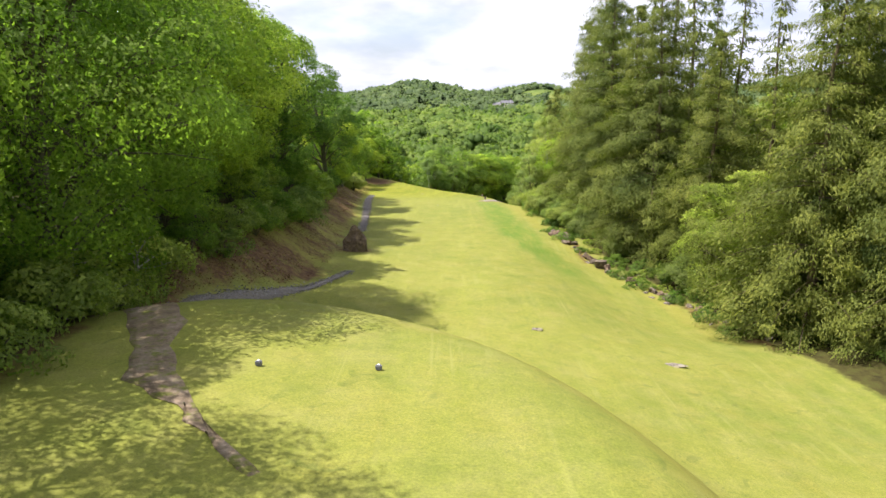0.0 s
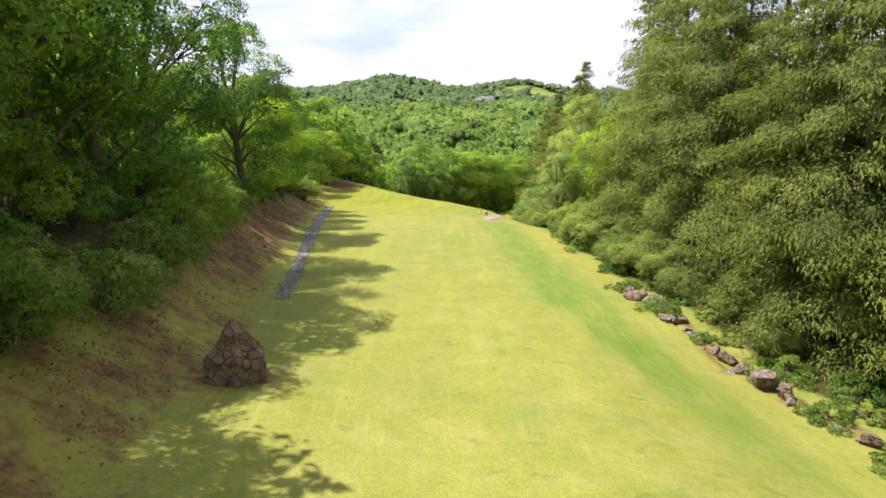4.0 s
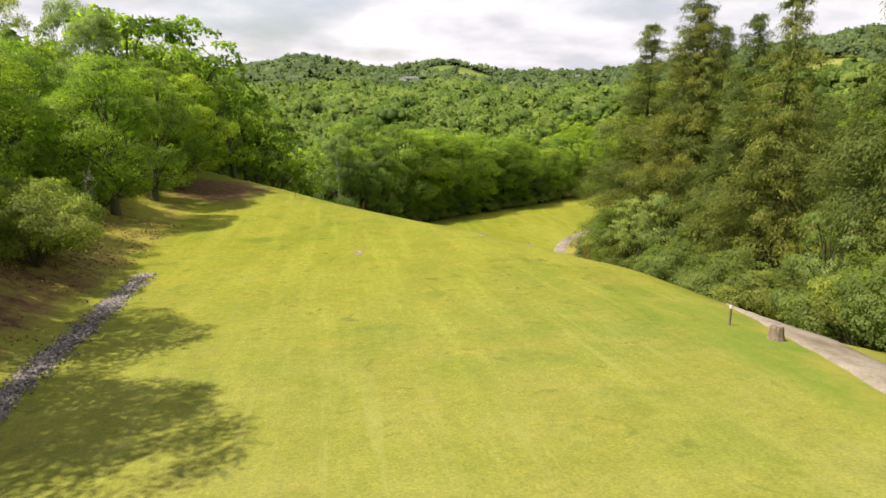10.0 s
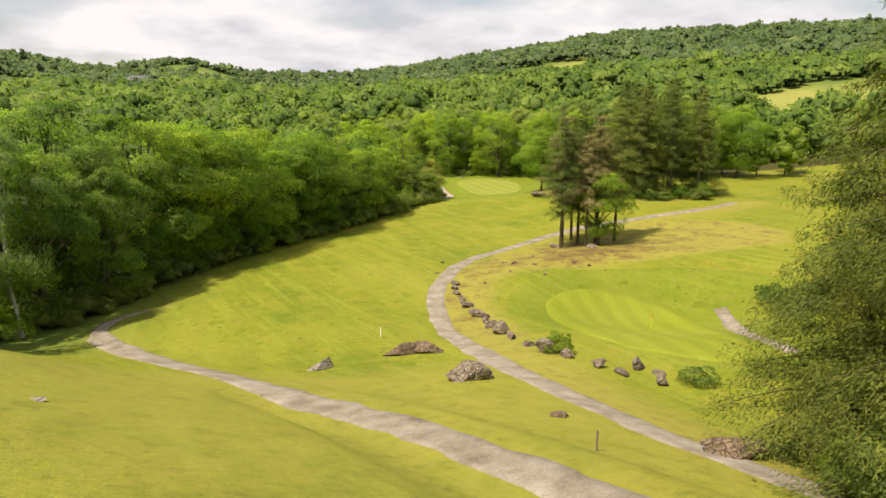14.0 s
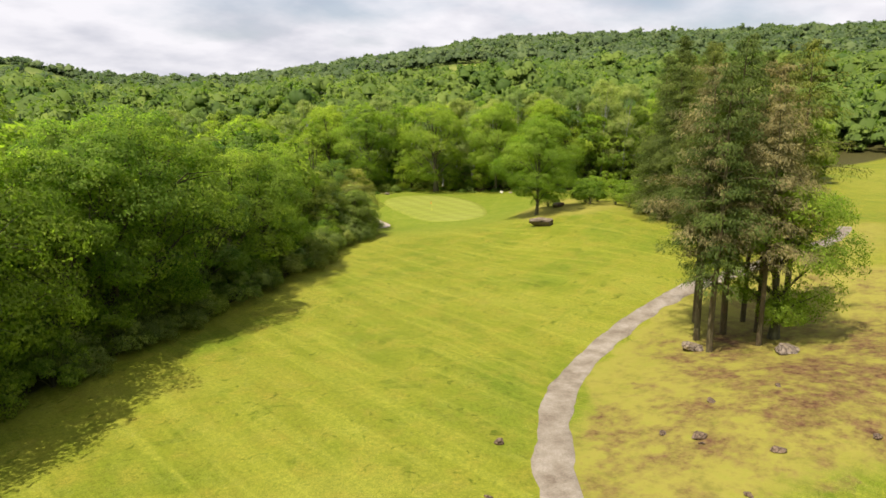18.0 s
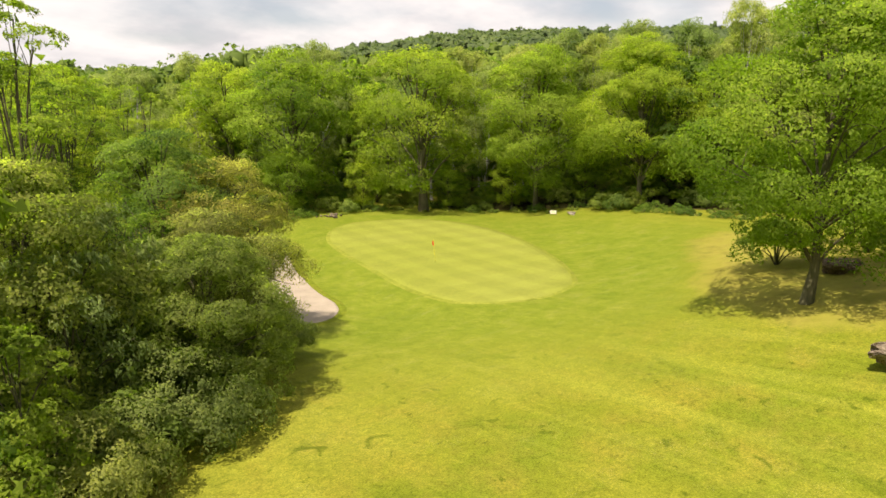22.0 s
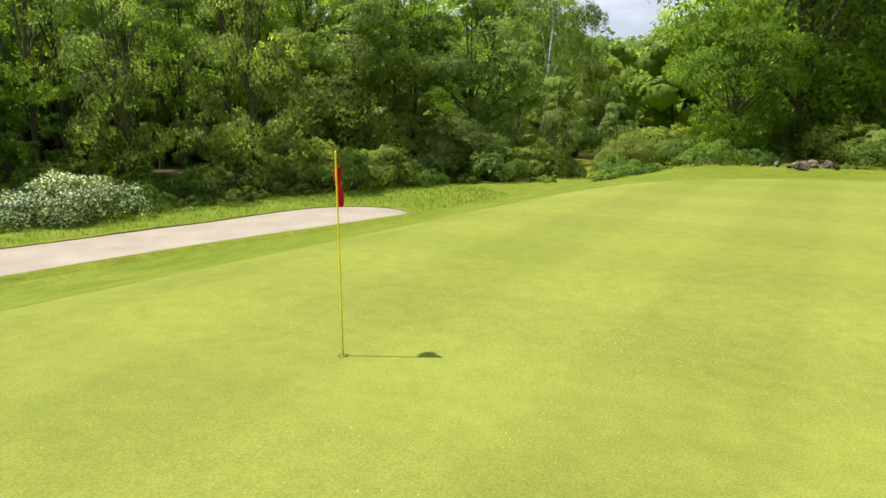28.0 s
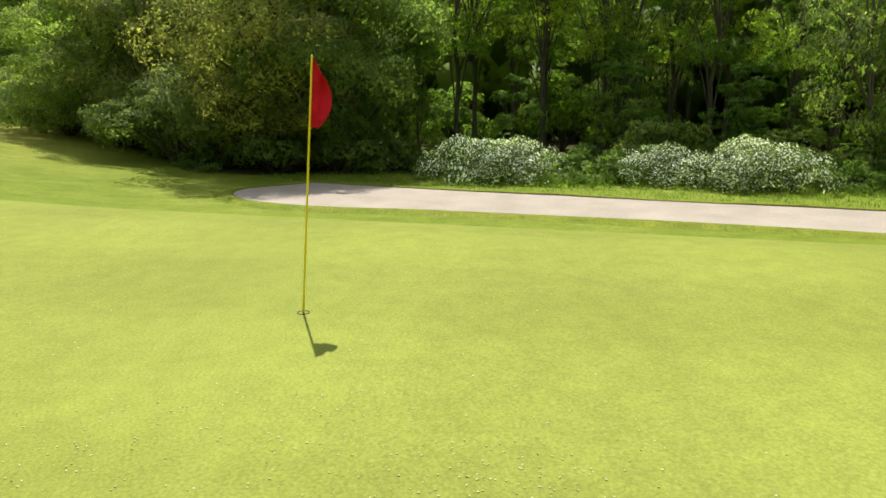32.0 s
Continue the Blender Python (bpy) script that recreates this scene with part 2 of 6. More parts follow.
def turf_material(name, base, pale, dark, yellow, stripes=0.0, stripe_w=1.6, stripe_dir=(1, 0), fine=22.0, crossed=0.0, spots=1.0, grain=1.0):
    """Mown grass: broad worn and lush patches, mower tracks, and the fleck of single tufts."""
    k = Mat(name, rough=0.8, spec=0.06)
    pos = k.place()
    broad, mid, tuft, fleck = k.noise(0.055, 4, 0.6), k.noise(0.45, 5, 0.6), k.noise(3.2, 4, 0.7), k.noise(fine, 3, 0.7)
    col = k.ramp(broad, (0.34, dark), (0.5, base), (0.66, pale))
    col = k.mix(k.ramp(mid, (0.45, (0, 0, 0)), (0.72, (0.25 + 0.45 * spots,) * 3)), col, yellow)
    col = k.mix(k.ramp(k.noise(0.21, 6, 0.65), (0.56, (0, 0, 0)), (0.72, (0.55 * spots,) * 3)), col, dark)
    col = k.mix(k.ramp(k.noise(0.35, 3, 0.5, distortion=0.6), (0.61, (0, 0, 0)), (0.68, (0.55 * spots,) * 3)), col, tuple(v * 0.82 for v in dark))
    col = k.mix(k.ramp(k.noise(1.0, 5, 0.6, stretch=(0.9, 0.06, 0.3)), (0.48, (0, 0, 0)), (0.66, (0.6 * spots,) * 3)), col, tuple(v * 1.14 for v in pale))
    col = k.mix(k.ramp(k.noise(0.9, 4, 0.6, distortion=0.8), (0.62, (0, 0, 0)), (0.68, (0.75 * spots,) * 3)), col, tuple(v * 0.70 for v in dark))
    if stripes:
        dot = k.node("ShaderNodeVectorMath")
        dot.operation = "DOT_PRODUCT"
        k.l.new(pos, dot.inputs[0])
        dot.inputs[1].default_value = (stripe_dir[0], stripe_dir[1], 0)
        wave = k.math("SINE", k.math("MULTIPLY", dot.outputs["Value"], math.pi / stripe_w))
        band = k.ramp(k.math("ADD", k.math("MULTIPLY", wave, 0.5), 0.5), (0.3, (1 - stripes,) * 3), (0.7, (1 + stripes,) * 3))
        col = k.mix(1.0, col, band, "MULTIPLY")
    if crossed:
        dot = k.node("ShaderNodeVectorMath")
        dot.operation = "DOT_PRODUCT"
        k.l.new(pos, dot.inputs[0])
        dot.inputs[1].default_value = (-stripe_dir[1], stripe_dir[0], 0)
        wave = k.math("SINE", k.math("MULTIPLY", dot.outputs["Value"], math.pi / stripe_w))
        band = k.ramp(k.math("ADD", k.math("MULTIPLY", wave, 0.5), 0.5), (0.3, (1 - crossed,) * 3), (0.7, (1 + crossed,) * 3))
        col = k.mix(1.0, col, band, "MULTIPLY")
    dry = k.math("MULTIPLY", k.ramp(k.noise(26.0, 2, 0.6), (0.60, (0, 0, 0)), (0.70, (1, 1, 1))), k.ramp(k.noise(0.55, 4, 0.6), (0.50, (0, 0, 0)), (0.66, (0.55 * max(spots, 0.3),) * 3)))
    col = k.mix(dry, col, (0.36, 0.33, 0.16))
    col = k.mix(1.0, col, k.ramp(tuft, (0.3, tuple(1 - v * (0.35 + 0.65 * spots) for v in (0.24, 0.21, 0.24))), (0.7, tuple(1 + v * (0.35 + 0.65 * spots) for v in (0.19, 0.17, 0.12)))), "MULTIPLY")
    col = k.mix(1.0, col, k.ramp(fleck, (0.3, tuple(1 - v * grain for v in (0.42, 0.38, 0.44))), (0.7, tuple(1 + v * grain for v in (0.38, 0.35, 0.30)))), "MULTIPLY")
    return k, col, k.mix(0.5, tuft, fleck)


# colours of the grass
G_BASE, G_PALE, G_DARK, G_YEL = (0.146, 0.164, 0.017), (0.176, 0.188, 0.026), (0.096, 0.136, 0.012), (0.200, 0.178, 0.028)


def ground_material():
    """One sheet: fairway, rough, the bare leaf-strewn bank, the shade-darkened litter under the trees and far fields.
    """
    k, turf, h = turf_material("grassland", G_BASE, G_PALE, G_DARK, G_YEL, stripes=0.022, stripe_w=2.6, stripe_dir=(0.97, -0.24), fine=14.0)

    def mask(name):
        at = k.node("ShaderNodeAttribute")
        at.attribute_name = name
        return at.outputs["Fac"]

    n = k.noise(1.1, 6, 0.7)
    rough = k.ramp(k.noise(0.7, 6, 0.7), (0.3, (0.135, 0.124, 0.027)), (0.5, (0.216, 0.198, 0.040)), (0.7, (0.206, 0.204, 0.036)))
    soil = k.ramp(k.noise(1.7, 8, 0.72), (0.3, (0.034, 0.018, 0.010)), (0.46, (0.092, 0.050, 0.026)), (0.58, (0.140, 0.088, 0.038)), (0.74, (0.200, 0.158, 0.054)))
    canopy = k.ramp(k.noise(0.12, 5, 0.7), (0.32, (0.060, 0.098, 0.022)), (0.6, (0.095, 0.138, 0.032)), (0.8, (0.120, 0.160, 0.040)))
    # leaf litter, toned extra dark: shade under the trees is in its colour
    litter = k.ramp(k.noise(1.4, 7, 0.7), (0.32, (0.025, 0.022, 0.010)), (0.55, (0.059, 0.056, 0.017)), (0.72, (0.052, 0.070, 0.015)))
    field = k.mix(1.0, k.ramp(k.noise(0.012, 3), (0.35, (0.135, 0.175, 0.034)), (0.65, (0.205, 0.215, 0.058))), k.ramp(k.noise(0.3, 5, 0.7), (0.3, (0.82, 0.84, 0.8)), (0.7, (1.15, 1.13, 1.1))), "MULTIPLY")

    def edge(m, w=0.35, gain=3.3):
        return k.math("MULTIPLY", k.math("SUBTRACT", k.math("ADD", m, k.math("MULTIPLY", k.math("SUBTRACT", n, 0.5), w)), 0.35), gain, clamp=True)

    lush = k.ramp(k.noise(0.5, 5, 0.6), (0.32, (0.106, 0.147, 0.013)), (0.55, (0.134, 0.168, 0.018)), (0.75, (0.162, 0.186, 0.030)))
    lush = k.mix(1.0, lush, k.ramp(k.noise(9, 4, 0.75), (0.3, (0.74, 0.78, 0.72)), (0.7, (1.22, 1.2, 1.2))), "MULTIPLY")
    lush = k.mix(1.0, lush, k.ramp(k.noise(2.4, 6, 0.7, stretch=(1.0, 0.45, 1.0)), (0.32, (0.80, 0.84, 0.78)), (0.68, (1.18, 1.14, 1.25))), "MULTIPLY")
    lush = k.mix(k.ramp(k.noise(1.3, 7, 0.75, stretch=(0.35, 1.2, 1.0)), (0.56, (0, 0, 0)), (0.74, (0.5, 0.5, 0.5))), lush, (0.200, 0.212, 0.070))
    worn = k.mix(1.0, k.ramp(k.noise(0.5, 6, 0.7), (0.3, (0.140, 0.165, 0.040)), (0.5, (0.185, 0.196, 0.058)), (0.7, (0.240, 0.232, 0.088))), k.ramp(k.noise(12, 4, 0.75), (0.3, (0.72, 0.74, 0.7)), (0.7, (1.25, 1.23, 1.2))), "MULTIPLY")
    turf = k.mix(k.math("MULTIPLY", mask("worn"), 0.5), turf, worn)
    turf = k.mix(mask("lush"), turf, lush)
    band = k.math("MULTIPLY", mask("band"), k.ramp(k.noise(0.8, 6, 0.7, stretch=(1.0, 0.35, 1.0)), (0.34, (0.15, 0.15, 0.15)), (0.6, (0.9, 0.9, 0.9))))
    turf = k.mix(band, turf, k.mix(1.0, (0.080, 0.142, 0.018), k.ramp(k.noise(10, 4, 0.75), (0.3, (0.7, 0.74, 0.7)), (0.7, (1.3, 1.26, 1.2))), "MULTIPLY"))
    wheel = k.math("MULTIPLY", mask("worn"), k.ramp(k.noise(2.6, 4, 0.6, stretch=(1.0, 0.022, 0.3)), (0.57, (0, 0, 0)), (0.63, (0.6, 0.6, 0.6))))
    wheel = k.math("MULTIPLY", wheel, k.ramp(k.noise(0.16, 4, 0.6), (0.46, (0, 0, 0)), (0.62, (0.6, 0.6, 0.6))))
    turf = k.mix(wheel, turf, (0.235, 0.242, 0.075))
    col = k.mix(edge(mask("rough"), 0.8, 1.7), turf, rough)
    bare = k.math("SUBTRACT", k.math("ADD", mask("soil"), k.math("MULTIPLY", k.math("SUBTRACT", k.noise(0.28, 5, 0.65), 0.5), 1.5)), 0.04)
    col = k.mix(edge(bare, 1.1, 2.2), col, soil)
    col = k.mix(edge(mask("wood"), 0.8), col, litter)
    col = k.mix(mask("far"), col, canopy)
    col = k.mix(mask("field"), col, field)
    k.color(col)
    return k.bump(h, 0.55, 0.05).m


MAT = {}
MAT["ground"] = ground_material()
kk, cc, hh = turf_material("putting green", (0.180, 0.206, 0.038), (0.192, 0.214, 0.046), (0.171, 0.199, 0.034), (0.190, 0.206, 0.040), stripes=0.05, stripe_w=2.0, stripe_dir=(0.97, -0.24), fine=46.0, crossed=0.035, spots=0.25, grain=0.6)
MAT["green"] = kk.color(cc).bump(hh, 0.2, 0.015).m
kk, cc, hh = turf_material("fringe grass", (0.160, 0.186, 0.028), (0.174, 0.196, 0.036), (0.142, 0.172, 0.024), (0.178, 0.190, 0.034), fine=26.0)
MAT["fringe"] = kk.color(cc).bump(hh, 0.4, 0.03).m
kk, cc, hh = turf_material("far putting green", (0.160, 0.188, 0.019), (0.174, 0.198, 0.026), (0.148, 0.180, 0.016), (0.178, 0.188, 0.024), stripes=0.055, stripe_w=1.7, stripe_dir=(0.906, -0.424), fine=38.0, spots=0.2)
MAT["green_b"] = kk.color(cc).bump(hh, 0.2, 0.015).m
kk, cc, hh = turf_material("mown apron", (0.126, 0.156, 0.016), (0.148, 0.170, 0.022), (0.104, 0.140, 0.012), (0.160, 0.162, 0.024), fine=20.0)
MAT["fairway"] = kk.color(cc).bump(hh, 0.4, 0.03).m
k = Mat("bunker sand", rough=0.95, spec=0.1)
n1, n2 = k.noise(0.8, 5), k.noise(14, 4)
MAT["sand"] = k.color(k.mix(1.0, k.ramp(n1, (0.3, (0.252, 0.220, 0.176)), (0.7, (0.318, 0.280, 0.226))), k.ramp(n2, (0.3, (0.9, 0.9, 0.9)), (0.7, (1.08, 1.08, 1.08))), "MULTIPLY")).bump(k.mix(0.5, n1, n2), 0.5, 0.04).m
k = Mat("worn path", rough=0.95, spec=0.1)
n1, n2 = k.noise(0.55, 6, 0.65), k.noise(9, 5, 0.7)
MAT["path"] = k.color(k.mix(1.0, k.ramp(n1, (0.3, (0.130, 0.104, 0.076)), (0.5, (0.205, 0.180, 0.140)), (0.7, (0.280, 0.252, 0.208))), k.ramp(n2, (0.3, (0.75, 0.75, 0.75)), (0.7, (1.2, 1.2, 1.2))), "MULTIPLY")).bump(n2, 0.5, 0.03).m
k = Mat("trodden earth", rough=0.95, spec=0.1)
n1, n2 = k.noise(0.9, 7, 0.7), k.noise(7, 5, 0.7)
tread = k.mix(k.ramp(k.noise(1.9, 6, 0.7), (0.50, (0, 0, 0)), (0.62, (0.85, 0.85, 0.85))), k.ramp(n1, (0.3, (0.095, 0.068, 0.042)), (0.5, (0.175, 0.134, 0.088)), (0.72, (0.250, 0.205, 0.150))), (0.125, 0.140, 0.024))
MAT["earth"] = k.color(k.mix(1.0, tread, k.ramp(n2, (0.3, (0.66, 0.66, 0.66)), (0.7, (1.3, 1.3, 1.3))), "MULTIPLY")).bump(n2, 0.6, 0.03).m
k = Mat("grey gravel", rough=0.9, spec=0.2)
n1, n2 = k.noise(6, 5, 0.75), k.noise(0.8, 4)
MAT["gravel"] = k.color(k.mix(n2, k.ramp(n1, (0.3, (0.06, 0.055, 0.052)), (0.7, (0.26, 0.245, 0.235))), (0.15, 0.13, 0.09))).bump(n1, 0.9, 0.06).m
MAT["rock"] = rock_material("weathered rock", (0.060, 0.046, 0.034), (0.285, 0.235, 0.180), (0.17, 0.130, 0.050))
MAT["brown_rock"] = rock_material("brown mossy rock", (0.050, 0.034, 0.022), (0.240, 0.175, 0.116), (0.085, 0.066, 0.020))
MAT["pale_rock"] = rock_material("pale flat rock", (0.15, 0.13, 0.10), (0.28, 0.255, 0.215), (0.20, 0.18, 0.08))
MAT["bark"] = bark_material("bark", (0.045, 0.035, 0.025), (0.15, 0.12, 0.085))
MAT["pine_bark"] = bark_material("pine bark", (0.06, 0.04, 0.028), (0.19, 0.12, 0.075))
MAT["birch_bark"] = bark_material("birch bark", (0.20, 0.19, 0.17), (0.44, 0.42, 0.37), white=0.40)
MAT["dead_wood"] = bark_material("dead wood", (0.28, 0.25, 0.21), (0.5, 0.46, 0.4))
MAT["oak"] = leaf_material("oak leaves", (0.088, 0.159, 0.021), (0.236, 0.319, 0.050), 0.58)
MAT["lime"] = leaf_material("young leaves", (0.118, 0.201, 0.021), (0.301, 0.378, 0.054), 0.56)
MAT["alder"] = leaf_material("dark leaves", (0.059, 0.116, 0.024), (0.189, 0.274, 0.057), 0.57)
MAT["birch"] = leaf_material("birch leaves", (0.124, 0.183, 0.045), (0.307, 0.354, 0.124), 0.50)
MAT["willow"] = leaf_material("grey willow leaves", (0.120, 0.166, 0.036), (0.310, 0.352, 0.100), 0.68)
MAT["willow_brown"] = leaf_material("brownish willow leaves", (0.128, 0.140, 0.042), (0.330, 0.332, 0.122), 0.72)
MAT["sallow"] = leaf_material("dull sallow leaves", (0.085, 0.122, 0.030), (0.225, 0.268, 0.078), 0.55)
MAT["spruce"] = leaf_material("spruce needles", (0.048, 0.074, 0.015), (0.158, 0.190, 0.038), 0.30)
MAT["spruce_dark"] = leaf_material("dark spruce needles", (0.052, 0.074, 0.014), (0.165, 0.190, 0.034), 0.36)
MAT["spruce_brown"] = leaf_material("browning needles", (0.118, 0.109, 0.042), (0.289, 0.242, 0.104), 0.28)
MAT["bramble"] = leaf_material("bramble leaves", (0.088, 0.142, 0.026), (0.250, 0.310, 0.072), 0.50)
MAT["blossom"] = leaf_material("leaves with white blossom", (0.060, 0.105, 0.022), (0.190, 0.250, 0.070), 0.45, white=0.72)
MAT["deep"] = leaf_material("leaves deep in the wood", (0.071, 0.130, 0.024), (0.236, 0.313, 0.059), 0.50)
# greyer and bluer than the nearer leaves: haze of distance put into the colour
MAT["hill"] = leaf_material("haze-toned hillside woods", (0.068, 0.106, 0.042), (0.164, 0.210, 0.080), 0.35)
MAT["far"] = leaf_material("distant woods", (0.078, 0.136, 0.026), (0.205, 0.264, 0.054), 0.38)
k = Mat("dead leaves and moss", rough=0.9, spec=0.1)
MAT["dead_leaf"] = k.color(k.ramp(k.node("ShaderNodeNewGeometry").outputs["Random Per Island"], (0.0, (0.050, 0.028, 0.014)), (0.35, (0.150, 0.082, 0.038)), (0.6, (0.240, 0.170, 0.080)), (0.8, (0.150, 0.150, 0.030)), (1.0, (0.230, 0.215, 0.050)))).m
k = Mat("loose gravel", rough=0.9, spec=0.2)
MAT["pebble"] = k.color(k.ramp(k.node("ShaderNodeNewGeometry").outputs["Random Per Island"], (0.0, (0.07, 0.062, 0.060)), (0.6, (0.19, 0.175, 0.170)), (1.0, (0.34, 0.32, 0.31)))).m
k = Mat("petals and dry tips", rough=0.8, spec=0.1)
MAT["petal"] = k.color(k.ramp(k.node("ShaderNodeNewGeometry").outputs["Random Per Island"], (0.3, (0.27, 0.29, 0.09)), (0.9, (0.42, 0.42, 0.22)))).m
k = Mat("red cloth", rough=0.8, spec=0.2)
MAT["red"] = k.color(k.ramp(k.noise(9, 3), (0.3, (0.42, 0.004, 0.012)), (0.7, (0.60, 0.010, 0.022)))).m
k = Mat("yellow paint", rough=0.35, spec=0.5)
MAT["yellow"] = k.color(k.ramp(k.noise(4, 3), (0.3, (0.74, 0.57, 0.012)), (0.7, (0.84, 0.68, 0.024)))).m
k = Mat("black cup", rough=0.7)
MAT["dark"] = k.color(k.ramp(k.noise(8, 3), (0.3, (0.012, 0.012, 0.01)), (0.7, (0.03, 0.028, 0.02)))).m
k = Mat("white paint", rough=0.5)
MAT["white"] = k.color(k.ramp(k.noise(5, 4), (0.3, (0.62, 0.61, 0.57)), (0.7, (0.8, 0.79, 0.76)))).m
k = Mat("rusty red paint", rough=0.7)
MAT["post_red"] = k.color(k.ramp(k.noise(12, 4), (0.3, (0.26, 0.05, 0.02)), (0.7, (0.42, 0.09, 0.03)))).m
k = Mat("grey stained wood", rough=0.9)
MAT["wood"] = k.color(k.ramp(k.noise(6, 5, stretch=(3, 3, 0.5)), (0.3, (0.11, 0.085, 0.06)), (0.7, (0.27, 0.22, 0.16)))).m
k = Mat("slate", rough=0.7)
MAT["slate"] = k.color(k.ramp(k.noise(0.8, 4), (0.3, (0.09, 0.095, 0.11)), (0.7, (0.17, 0.17, 0.18)))).m
k = Mat("render wall", rough=0.9)
MAT["wall"] = k.color(k.ramp(k.noise(0.7, 4), (0.3, (0.55, 0.51, 0.45)), (0.7, (0.70, 0.67, 0.61)))).m
k = Mat("window glass", rough=0.1, spec=0.6)
MAT["glass"] = k.color(k.ramp(k.noise(0.8, 2), (0.3, (0.02, 0.025, 0.03)), (0.7, (0.05, 0.055, 0.06)))).m


# ---- lie of the land ----
def sstep(a, b, v):
    """Smooth 0 to 1 as v goes from a to b."""
    u = np.clip((np.asarray(v, float) - a) / (b - a), 0, 1)
    return u * u * (3 - 2 * u)


def gravel_x(y):
    """Line of the gravel strip at the foot of the bank beside the upper fairway."""
    return -8.6 - 7.2 * sstep(60, 170, y) - 0.035 * np.maximum(np.asarray(y, float) - 150, 0)


HUMPS = [(186, 1130, 70, 12), (508, 800, 75, 8), (350, 590, 60, 7), (520, 478, 80, 7)]


def lie(x, y):
    """The tee mound, the upper fairway and its bank, the slope, the valley fairway and the hills."""
    x, y = np.asarray(x, float), np.asarray(y, float)
    # upper fairway, falling gently away from the tee
    up = 30.6 - 1.6 * sstep(50, 100, y) - 5.4 * sstep(98, 182, y) + 1.0 * sstep(50, 0, y)
    gx = gravel_x(y)
    up = up - 2.6 * sstep(2, 26, x) * sstep(110, 40, y) - 0.6 * sstep(4, 20, x) * sstep(40, 110, y)
    up = up + 0.75 * sstep(2, -10, x) * sstep(110, 60, y)
    up = up + 5.6 * sstep(-0.5, 10, gx - 0.6 - x) * sstep(28, 52, y) * (1 - 0.72 * sstep(132, 180, y)) + 2.0 * sstep(8, 40, gx - x) * sstep(185, 140, y)
    up = up - 1.5 * sstep(9, 20, x) * sstep(112, 140, y) - 1.9 * sstep(12.6, 15.6, x) * sstep(139, 148, y) * sstep(178, 156, y) - 0.60 * np.exp(-((x - 11.3) / 2.6) ** 2 - ((y - 168) / 9) ** 2)
    up = up - 1.25 * sstep(8, 19, x) * sstep(42, 54, y) * sstep(85, 74, y)
    # tee mound
    rho = np.hypot((x + 6) / 13, (y - 8) / 20)
    tee = 5.9 * sstep(1.66, 0.92, rho)
    tee_left = 4.4 * sstep(-9, -15, x) * sstep(58, 24, y)
    up = up + np.maximum(tee, tee_left)
    # the valley floor
    low = 6.4 - 3.6 * sstep(215, 262, y) - 2.0 * sstep(255, 330, y + 0.25 * x) - 0.87 * sstep(320, 350, y)
    low = low - 2.2 * sstep(24, 44, x) * sstep(262, 236, y) - 5.6 * np.exp(-((x - 67) / 16) ** 2 - ((y - 234) / 16) ** 2)
    low = low - 2.6 * np.exp(-((x - 88) / 24) ** 2 - ((y - 272) / 15) ** 2)
    low = low + 2.1 * np.exp(-((x - 121) / 15) ** 2 - ((y - 315) / 18) ** 2)
    low = low + 2.2 * sstep(9, 30, (x - 118) * 0.75 - (y - 352) * 0.66) - 1.1 * sstep(-0.5, 7, (116 - x) * 0.952 + (y - 353) * 0.306) * sstep(334, 350, y)
    # slope between them
    d = 0.78 * (x - 6) + 0.62 * (y - 169) - 7.0 * sstep(4, -26, x)
    k = sstep(-5, 54, d)
    z = up * (1 - k) + low * k - 0.62 * np.exp(-((x - 7.5) / 4.5) ** 2 - ((y - 191) / 9) ** 2) - 0.35 * np.exp(-((x - 4) / 4) ** 2 - ((y - 218) / 9) ** 2)
    # wooded hollow beside the valley fairway, hills all round
    edge = (x - 28) * -0.86 + (y - 250) * 0.51
    z = z - 3.0 * sstep(12, 60, edge) * sstep(200, 240, y)
    r = np.hypot(x - 60, y - 200)
    ang = np.arctan2(x - 60, y - 200)
    crest = 46 + 26 * np.exp(-((ang + 0.095) / 0.075) ** 2) + 15 * np.exp(-((ang - 0.10) / 0.06) ** 2) + 62 * sstep(0.30, 0.85, ang)
    reach = 1180
    z = z + crest * sstep(300, 1, np.maximum(0, 1 - (r - 300) / (reach - 300)) * 299 + 1) + 15 * sstep(270, 430, r) * sstep(-1.6, -0.3, ang)
    # rises behind the hillside fields
    for hx, hy, hw, hh in HUMPS:
        z = z + hh * np.exp(-((x - hx) / hw) ** 2 - ((y - hy) / hw) ** 2)
    return z


def road_x(y):
    """Middle of the road where it crosses the slope."""
    return np.interp(y, [159, 168, 175.5, 181, 188, 200, 208, 214, 220, 232], [16.6, 17.2, 16.5, 15.0, 14.1, 13.9, 13.6, 12.6, 11.0, 8.5])


def height(x, y):
    """Ground height, with the shelf that is cut into the slope for the road."""
    x, y = np.asarray(x, float), np.asarray(y, float)
    rx_ = road_x(y)
    w = sstep(5.6, 2.3, np.abs(x - rx_)) * sstep(164, 176, y) * sstep(224, 212, y)
    return lie(x, y) * (1 - w) + (lie(rx_, y) - 0.15) * w


